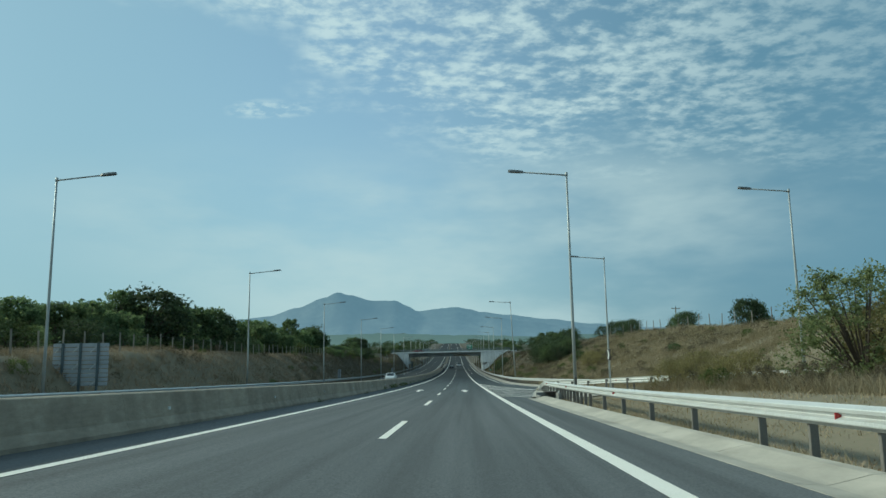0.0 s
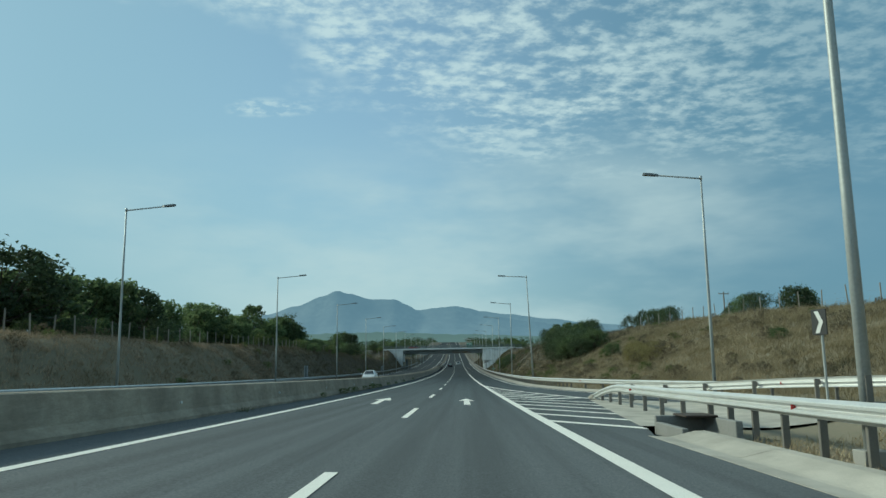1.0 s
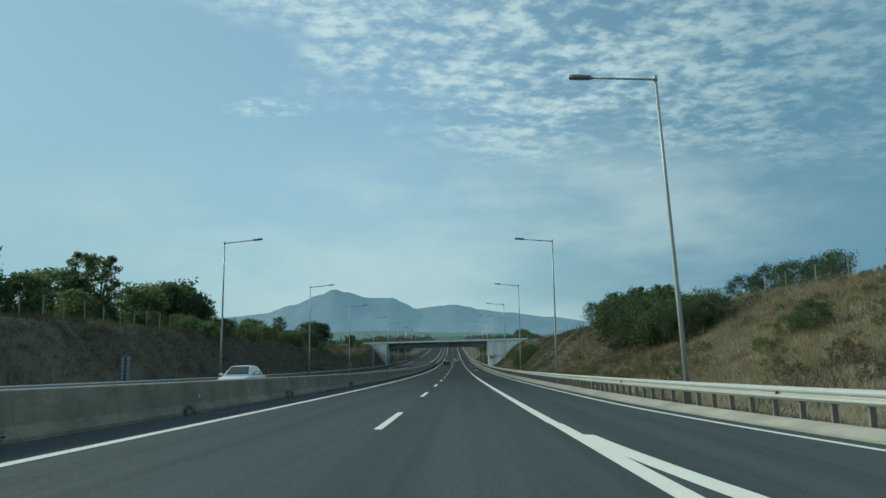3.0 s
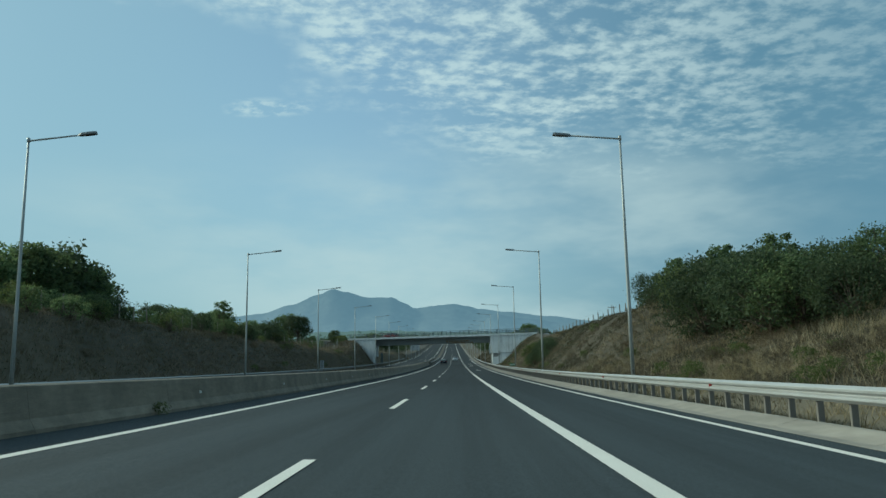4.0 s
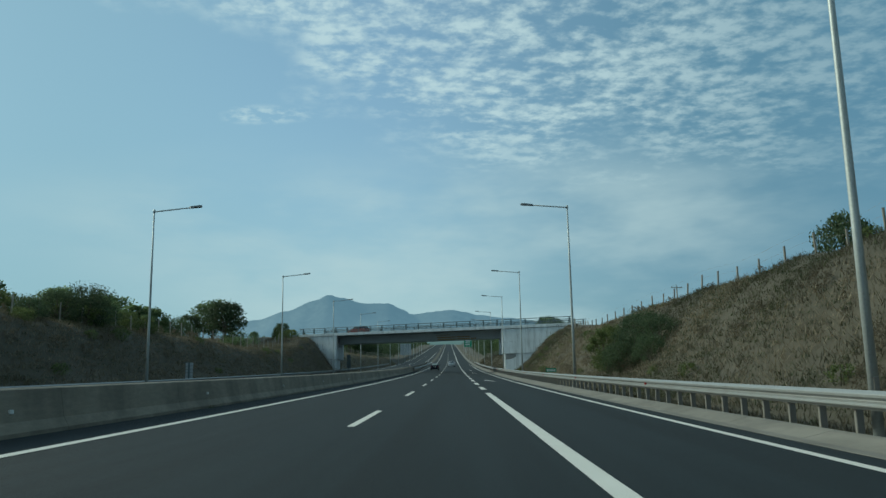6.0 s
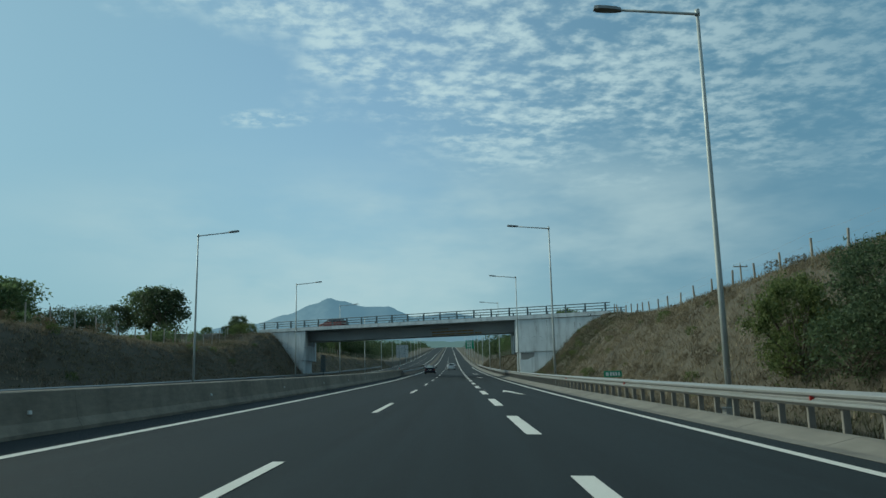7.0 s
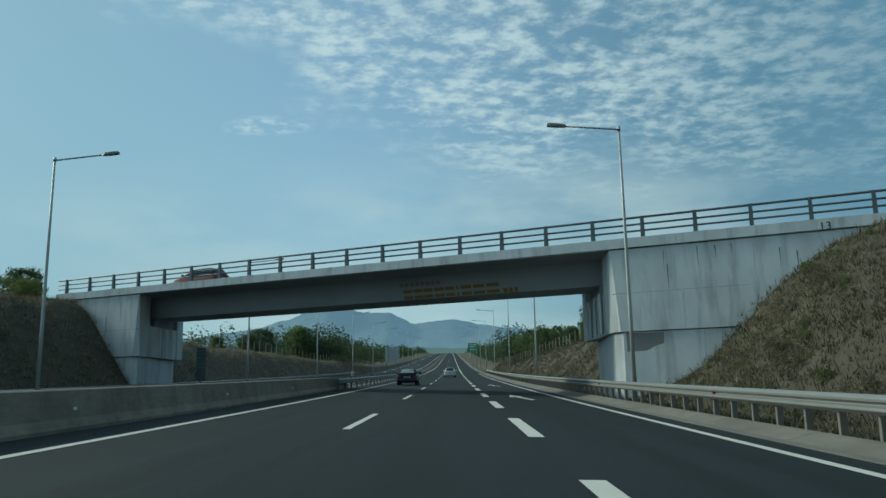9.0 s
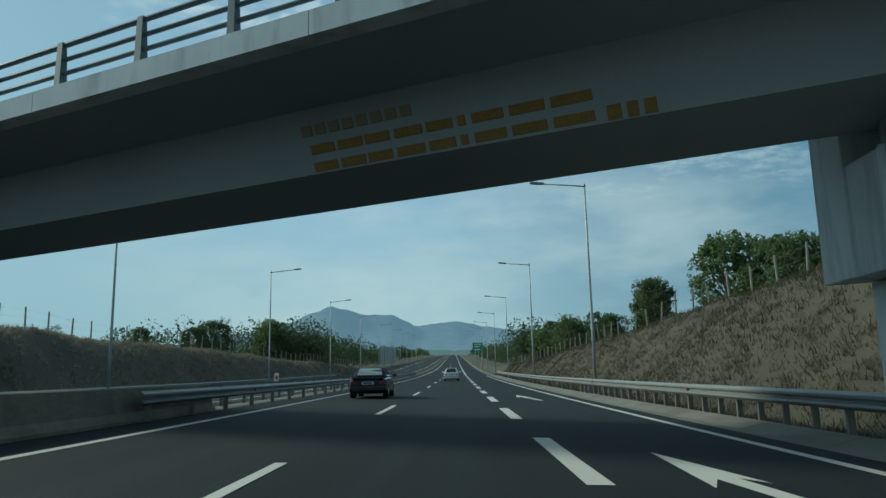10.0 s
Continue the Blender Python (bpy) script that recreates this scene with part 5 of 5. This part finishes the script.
# ---------------------------------------------------------------- signs and poles
M["sign_back"] = material("weathered_aluminium", (0.42, 0.45, 0.48), (0.34, 0.37, 0.4), 1.5, 0.6, 0.1, fine=20)
M["sign_green"] = material("green_sign_sheet", (0.015, 0.26, 0.13), (0.012, 0.21, 0.105), 4, 0.45)
M["white_paint"] = material("white_paint", (0.75, 0.76, 0.74), (0.62, 0.63, 0.61), 4, 0.5, fine=30)
M["black_paint"] = material("black_paint", (0.02, 0.02, 0.02), (0.03, 0.03, 0.03), 4, 0.5)


def placed_empty(name, off, y, rise=None, turn=0.0):
    z = ground_z(off, y) if rise is None else level(y) + cross(off) + rise
    return empty(name, (mid(y) + off, y, z), turn)


def child(name, bm, mat, root, label=""):
    """A part made in its thing's own axes."""
    ob = part(name, bm, mat, None, label)
    ob.parent = root
    return ob


def sign_back(off, y, wide, low, high, posts, turn=0.0, label="", board="sign_back"):
    """A large road sign from behind: panel boards, uprights and slanting stays. Heights are over the road."""
    root = placed_empty("road_sign", off, y, None, turn)
    base = root.matrix_world.translation.z
    lo, hi = level(y) + low - base, level(y) + high - base
    n = max(4, round((hi - lo) / 0.26))
    for k in range(n):
        bm = bmesh.new()
        z0, z1 = lo + (hi - lo) * k / n, lo + (hi - lo) * (k + 1) / n
        box(bm, -wide / 2, wide / 2, 0.0, 0.035, z0 + 0.02, z1 - 0.02, 0.008)
        child("panel_board", bm, M[board], root)
    for k in range(posts):
        x = wide * ((k + 0.5) / posts - 0.5) * 0.95
        bm = bmesh.new()
        box(bm, x - 0.06, x + 0.06, -0.14, -0.002, -0.6, hi, 0.008)
        child("upright", bm, M["dark_steel"], root)
        for h in (0.15, 0.55, 0.95):
            if posts > 2:
                bm = bmesh.new()
                zt = lo + (hi - lo) * h
                tube(bm, [(x - 0.45, -0.06, zt - 0.42), (x, -0.1, zt)], 0.025, 5)
                child("stay", bm, M["steel"], root)
    return tagged(root, label, "road sign")


sign_back(-20.7, 38.9, 3.2, 0.95, 3.45, 3, 0.08, "back of a large grey metal road sign on three posts")
sign_back(-20.8, 545.0, 5.4, 1.8, 7.4, 2, 0.0, "back of a tall pale road sign far up the road")
sign_back(-20.3, 132.3, 0.55, 0.5, 2.25, 1, 0.0, "narrow grey-blue back of a small roadside sign")
sign_back(-18.5, 319.5, 0.75, 0.75, 3.45, 1, 0.35, "narrow dark back of a tall roadside sign", "dark_steel")
sign_back(-19.4, 231.5, 0.6, 0.6, 1.95, 1, 0.0, "narrow grey-blue back of a small sign by the bank")


def green_sign(off, y):
    root = placed_empty("direction_sign", off, y)
    bm = bmesh.new()
    box(bm, -2.2, 2.2, -0.04, 0.0, 4.2, 8.6, 0.02)
    child("panel", bm, M["sign_green"], root)
    for k, (x0, x1, z) in enumerate(((-1.6, 1.4, 7.6), (-1.6, 0.8, 6.7), (-1.6, 1.0, 5.5))):
        bm = bmesh.new()
        box(bm, x0, x1, -0.055, -0.042, z, z + 0.4)
        child("text_bar", bm, M["white_paint"], root, "white bar of lettering")
    for x in (-1.5, 1.5):
        bm = bmesh.new()
        tube(bm, [(x, 0.12, -0.5), (x, 0.12, 8.4)], 0.09, 8)
        child("post", bm, M["pole"], root)
    return tagged(root, "green direction sign on two posts far ahead", "road sign")


green_sign(11.5, 610)


def kilometre_plate(off, y):
    root = placed_empty("kilometre_sign", off, y, None, radians(-8))
    bm = bmesh.new()
    box(bm, -0.5, 0.5, -0.02, 0.0, 0.62, 0.98, 0.006)
    child("plate", bm, M["sign_green"], root)
    for x0, x1 in ((-0.4, -0.24), (-0.16, -0.06), (-0.02, 0.1), (0.14, 0.24), (0.3, 0.4)):
        bm = bmesh.new()
        box(bm, x0, x1, -0.027, -0.0215, 0.7, 0.9)
        child("text_bar", bm, M["white_paint"], root, "white bar of lettering")
    bm = bmesh.new()
    tube(bm, [(0, 0.04, -0.4), (0, 0.04, 0.95)], 0.025, 6)
    child("post", bm, M["post"], root)
    return tagged(root, "small green kilometre plate on a short post", "road sign")


kilometre_plate(11.3, 243.3)


def chevron_sign(off, y):
    root = placed_empty("chevron_sign", off, y, None, radians(-78))
    bm = bmesh.new()
    tube(bm, [(0, 0.05, -0.4), (0, 0.05, 2.78)], 0.035, 8)
    child("post", bm, M["pole"], root)
    bm = bmesh.new()
    box(bm, -0.3, 0.3, -0.02, 0.01, 2.12, 2.8, 0.01)
    child("panel", bm, M["black_paint"], root)
    for d in (1, -1):
        bm = bmesh.new()
        z = 2.46
        pts = [(0.18, z), (0.02, z), (-0.16, z + d * 0.29), (0.0, z + d * 0.29)]
        bm.faces.new([bm.verts.new((x, -0.026, zz)) for x, zz in pts])
        bm.faces.new([bm.verts.new((x, -0.0215, zz)) for x, zz in reversed(pts)])
        child("chevron_bar", bm, M["white_paint"], root, "white slanting bar")
    return tagged(root, "black and white chevron sign on a thin post", "road sign")


chevron_sign(11.03, 44.4)


def delineator(off, y):
    root = placed_empty("delineator", off, y, 0.0)
    bm = bmesh.new()
    box(bm, -0.1, 0.1, -0.05, 0.05, -0.1, 1.15, 0.02)
    child("post", bm, M["white_paint"], root)
    bm = bmesh.new()
    box(bm, -0.06, 0.06, -0.06, -0.052, 0.85, 1.02)
    child("reflector", bm, M["red"], root, "red reflector")
    return tagged(root, "white delineator post at the barrier's end", "delineator")


delineator(-6.9, 325.5)


def utility_pole(off, y, top, turn):
    root = placed_empty("utility_pole", off, y, None, turn)
    tall = level(y) + top - root.matrix_world.translation.z
    bm = bmesh.new()
    tube(bm, [(0, 0, -0.6), (0, 0, tall)], [0.16, 0.1], 8)
    child("pole", bm, M["wood"], root)
    bm = bmesh.new()
    box(bm, -1.0, 1.0, -0.06, 0.06, tall - 0.35, tall - 0.22, 0.01)
    child("crossarm", bm, M["wood"], root)
    for x in (-0.9, 0.0, 0.9):
        bm = bmesh.new()
        z = tall - 0.22 if x else tall
        tube(bm, [(x, 0, z), (x, 0, z + 0.08), (x, 0, z + 0.12), (x, 0, z + 0.2)], [0.02, 0.02, 0.06, 0.04], 8)
        child("insulator", bm, M["dark_steel"], root, "small dark insulator")
    return tagged(root, "wooden utility pole with one crossarm", "utility pole", "utility poles")


utility_pole(46.2, 153.2, 13.8, 0.3)
utility_pole(40.0, 298.6, 13.7, 0.2)
utility_pole(60.0, 205.0, 12.5, 0.3)
# small pale marks fixed on the median barrier
marks = empty("barrier_reflectors", at(-5.1, 8))
inv = marks.matrix_world.inverted()
bm = bmesh.new()
box(bm, -0.03, 0.045, -0.05, 0.05, -0.035, 0.035, 0.006)
first = child("reflector", bm, M["white_paint"], marks)
for k in range(30):
    m = inv @ Matrix.Translation(at(-5.19, 2.3 + 10.0 * k, 0.41)) @ Matrix.Rotation(radians(-7), 4, "Y")
    if k == 0:
        first.matrix_basis = m
    else:
        twin(first, m, marks)
tagged(marks, "small pale reflectors on the concrete median barrier", "reflectors", kind="structure")

# ---------------------------------------------------------------- drain box where the gutter ends
drain = placed_empty("drain_inlet", 6.65, 41.3, 0.0)
for x0, x1, y0, y1, top in ((-0.55, -0.42, -1.1, 1.1, 0.16), (0.55, 0.7, -1.1, 1.1, 0.3), (-0.55, 0.7, -1.25, -1.1, -0.04), (-0.55, 0.7, 1.1, 1.25, 0.3)):
    bm = bmesh.new()
    box(bm, x0, x1, y0, y1, -0.6, top, 0.015)
    child("wall", bm, M["patch"], drain)
# black floor: the shade inside the inlet is put into its colour
bm = bmesh.new()
box(bm, -0.42, 0.55, -1.1, 1.1, -0.6, -0.45)
child("floor", bm, M["black_paint"], drain, "black bottom for the shade inside the box")
bm = bmesh.new()
box(bm, -0.1, 0.62, 0.2, 1.28, 0.304, 0.35, 0.012)
child("lid", bm, material("rusted_steel", (0.06, 0.045, 0.035), (0.045, 0.035, 0.03), 4, 0.9, bump=0.3, fine=30), drain, "rusty dark brown steel lid")
tagged(drain, "concrete drain inlet box beside the guardrail", "drain")

# lump of spilt concrete at the guardrail's sunken end
bm = bmesh.new()
bmesh.ops.create_icosphere(bm, subdivisions=3, radius=0.5)
for v in bm.verts:
    k = 1 + 0.35 * noise.noise(v.co * 2.3) + 0.12 * noise.noise(v.co * 7)
    v.co = Vector((v.co.x * 0.9 * k, v.co.y * 1.3 * k, max(-0.12, v.co.z * 0.6 * k)))
lump = part("concrete_lump", bm, M["gutter"], smooth=True)
lump.matrix_world = Matrix.Translation(at(8.6, 65.3, 0.03)) @ Matrix.Diagonal((0.6, 0.6, 0.7, 1))
tagged(lump, "pale lump of spilt concrete at the guardrail end", "concrete lump")

# ---------------------------------------------------------------- cars
M["navy"] = material("navy_car_paint", (0.01, 0.013, 0.03), (0.012, 0.016, 0.035), 3, 0.22)
M["white_car"] = material("white_car_paint", (0.74, 0.75, 0.76), (0.7, 0.71, 0.72), 3, 0.25)
M["red_car"] = material("red_car_paint", (0.16, 0.03, 0.03), (0.13, 0.025, 0.025), 3, 0.3)
M["canvas"] = material("dark_canvas", (0.012, 0.016, 0.035), (0.018, 0.022, 0.045), 8, 0.85, bump=0.3, fine=80)
M["car_glass"] = material("car_glass", (0.02, 0.03, 0.035), (0.025, 0.035, 0.04), 2, 0.06)
M["hazy_glass"] = material("hazy_plastic_window", (0.33, 0.38, 0.37), (0.28, 0.33, 0.32), 4, 0.25)
M["tyre"] = material("tyre_rubber", (0.02, 0.02, 0.02), (0.028, 0.028, 0.028), 12, 0.9)
M["rim"] = material("alloy_rim", (0.5, 0.5, 0.5), (0.4, 0.4, 0.4), 8, 0.35, 0.8)
M["plate"] = material("number_plate", (0.62, 0.63, 0.62), (0.55, 0.56, 0.55), 9, 0.5)
M["tail"] = material("tail_lamp", (0.2, 0.015, 0.015), (0.15, 0.012, 0.012), 9, 0.25)


def loft(bm, stations):
    """A skin through cross sections (y, half width low, half width high, z low, z high, rounding)."""
    rows = []
    for y, wl_, wh, z0, z1 in stations:
        h = z1 - z0
        ring = [(-wl_ * 0.9, z0), (-wl_, z0 + h * 0.18), (-wl_, z0 + h * 0.55), (-wh, z1 - h * 0.1), (-wh * 0.9, z1), (0, z1 + h * 0.02), (wh * 0.9, z1), (wh, z1 - h * 0.1), (wl_, z0 + h * 0.55), (wl_, z0 + h * 0.18), (wl_ * 0.9, z0)]
        rows.append([bm.verts.new((x, y, z)) for x, z in ring])
    n = len(rows[0])
    for a, b in zip(rows, rows[1:]):
        for k in range(n):
            bm.faces.new((a[k], a[(k + 1) % n], b[(k + 1) % n], b[k]))
    bm.faces.new(rows[0]), bm.faces.new(list(reversed(rows[-1])))
    bmesh.ops.recalc_face_normals(bm, faces=bm.faces[:])
    return bm


def car(kind, paint, label, m, top=None):
    """Rear bumper at y = 0, nose at +y. kind: convertible, hatch or saloon."""
    root = empty("car")
    L = {"convertible": 4.4, "hatch": 4.1, "saloon": 4.4}[kind]
    w = 0.86
    bm = bmesh.new()
    deck = {"convertible": 0.9, "hatch": 0.95, "saloon": 0.93}[kind]
    loft(bm, [(0.0, w * 0.9, w * 0.84, 0.32, deck - 0.1), (0.12, w * 0.97, w * 0.92, 0.24, deck - 0.02), (0.6, w, w * 0.95, 0.2, deck), (1.4, w, w * 0.95, 0.2, 0.93), (3.0, w, w * 0.95, 0.2, 0.92), (3.9 * L / 4.4, w * 0.98, w * 0.92, 0.2, 0.82), (L - 0.12, w * 0.9, w * 0.84, 0.24, 0.7), (L, w * 0.8, w * 0.76, 0.3, 0.6)])
    child("body", bm, paint, root)
    roof = 1.36 if kind == "convertible" else 1.45
    r0, r1, r2, r3 = {"convertible": (0.75, 1.35, 2.35, 3.1), "hatch": (0.12, 0.55, 2.3, 3.15), "saloon": (0.6, 1.2, 2.4, 3.2)}[kind]
    bm = bmesh.new()
    loft(bm, [(r0, w * 0.9, w * 0.86, 0.86, 0.95), (r0 + (r1 - r0) * 0.5, w * 0.86, w * 0.74, 0.86, (roof + 0.95) / 2 + 0.08), (r1, w * 0.84, w * 0.68, 0.86, roof - 0.02), ((r1 + r2) / 2, w * 0.84, w * 0.66, 0.86, roof), (r2, w * 0.84, w * 0.68, 0.86, roof - 0.03), (r3, w * 0.88, w * 0.84, 0.86, 0.95)])
    child("roof", bm, M["canvas"] if kind == "convertible" else top or paint, root, "dark canvas folding roof" if kind == "convertible" else "dark blue upper body" if top else "")
    # rear window, windscreen, side windows as thin plates on the cabin

    def pane(name, pts, mat, push):
        bm = bmesh.new()
        a = [bm.verts.new(Vector(p) + Vector(push)) for p in pts]
        b = [bm.verts.new(Vector(p) - Vector(push) * 2) for p in pts]
        n = len(pts)
        bm.faces.new(a), bm.faces.new(list(reversed(b)))
        for i in range(n):
            j = (i + 1) % n
            bm.faces.new((a[i], b[i], b[j], a[j]))
        bmesh.ops.recalc_face_normals(bm, faces=bm.faces[:])
        return child(name, bm, mat, root)
    hz = (roof + 0.95) / 2 + 0.08
    half = r0 + (r1 - r0) * 0.5
    s = 0.12
    back = [(-w * 0.66, r0 + s * 0.4, 1.0), (w * 0.66, r0 + s * 0.4, 1.0), (w * 0.6, half, hz - 0.02), (w * 0.53, r1 - 0.06, roof - 0.06), (-w * 0.53, r1 - 0.06, roof - 0.06), (-w * 0.6, half, hz - 0.02)]
    pane("rear_window", back, M["hazy_glass"] if kind == "convertible" else M["car_glass"], (0, -0.045, 0.03))
    pane("windscreen", [(-w * 0.7, r3 - 0.08, 0.99), (w * 0.7, r3 - 0.08, 0.99), (w * 0.55, r2 + 0.08, roof - 0.08), (-w * 0.55, r2 + 0.08, roof - 0.08)], M["car_glass"], (0, 0.04, 0.03))
    for d in (-1, 1):
        for y0, y1, y2, y3 in ((r1 - 0.15, r1 + 0.1, (r1 + r2) / 2 - 0.05, (r1 + r2) / 2 - 0.05), ((r1 + r2) / 2 + 0.03, (r1 + r2) / 2 + 0.03, r2 - 0.02, r3 - 0.35)):
            pane("side_window", [(d * w * 0.85, y0, 0.97), (d * w * 0.85, y3, 0.97), (d * w * 0.7, y2, roof - 0.13), (d * w * 0.7, y1, roof - 0.13)], M["car_glass"], (d * 0.02, 0, 0.005))
        bm = bmesh.new()
        box(bm, d * 0.98 - 0.1, d * 0.98 + 0.1, r3 - 0.5, r3 - 0.36, 0.93, 1.07, 0.03)
        child("mirror", bm, paint, root)
        bm = bmesh.new()
        x0, x1 = sorted((d * 0.5, d * 0.77))
        box(bm, x0, x1, -0.012, 0.1, deck - 0.27, deck - 0.15, 0.015)
        child("tail_light", bm, M["tail"], root, "red tail light")
        bm = bmesh.new()
        x0, x1 = sorted((d * 0.42, d * 0.76))
        box(bm, x0, x1, L - 0.2, L - 0.04, 0.56, 0.68, 0.02)
        child("headlight", bm, M["plate"], root, "clear headlight")
    bm = bmesh.new()
    box(bm, -0.82, 0.82, -0.07, 0.12, 0.33, 0.52, 0.04)
    child("bumper", bm, paint, root)
    bm = bmesh.new()
    box(bm, -0.27, 0.27, -0.028, 0.0, deck - 0.28, deck - 0.16, 0.004)
    plate = child("number_plate", bm, M["plate"], root, "pale number plate")
    bm = bmesh.new()
    box(bm, -0.2, 0.2, -0.033, -0.0285, deck - 0.25, deck - 0.19)
    bars = child("plate_bar", bm, M["black_paint"], root)
    bm = bmesh.new()
    box(bm, -0.84, 0.84, -0.082, -0.07, 0.5, 0.54, 0.004)
    child("bumper_strip", bm, M["black_paint"], root, "black rubber strip")
    bm = bmesh.new()
    box(bm, -0.7, 0.7, 0.02, 0.16, deck - 0.035, deck + 0.02, 0.012)
    child("boot_lip", bm, paint, root)
    for y in (0.75, L - 0.85):
        for d in (-1, 1):
            bm = bmesh.new()
            tube(bm, [(d * 0.62, y, 0.31), (d * 0.64, y, 0.31), (d * 0.84, y, 0.31), (d * 0.865, y, 0.31)], [0.27, 0.31, 0.31, 0.27], 20)
            wheel = child("wheel", bm, M["tyre"], root)
            bm = bmesh.new()
            tube(bm, [(d * 0.8, y, 0.31), (d * 0.868, y, 0.31), (d * 0.872, y, 0.31)], [0.2, 0.2, 0.06], 14)
            rim = part("rim", bm, M["rim"], None)
            rim.parent = wheel
    root.matrix_world = m
    return tagged(root, label, "car")


def on_road(off, y, turn=0.0, rise=0.0):
    return Matrix.Translation(at(off, y, rise)) @ Matrix.Rotation(math.atan2(0.0075 + 2e-5 * y, 1) + turn, 4, "Z") @ Matrix.Rotation(math.atan(-0.0094 + 1.034e-4 * y), 4, "X")


car("convertible", M["navy"], "dark navy convertible with its canvas roof closed", on_road(-1.75, 321))
car("hatch", M["white_car"], "white hatchback driving on the motorway ahead", on_road(1.5, 374))
car("saloon", M["white_car"], "white saloon on the opposite carriageway", on_road(-10.3, 126.5, math.pi))
spot = bridge.matrix_world @ Vector((27.5, -2.7, bz(27.5) + 0.4))
car("hatch", M["red_car"], "red car with a dark blue top crossing the overpass", Matrix.Translation(spot) @ Matrix.Rotation(math.atan2(0.43125, -0.90223) - math.pi / 2, 4, "Z"), M["navy"])
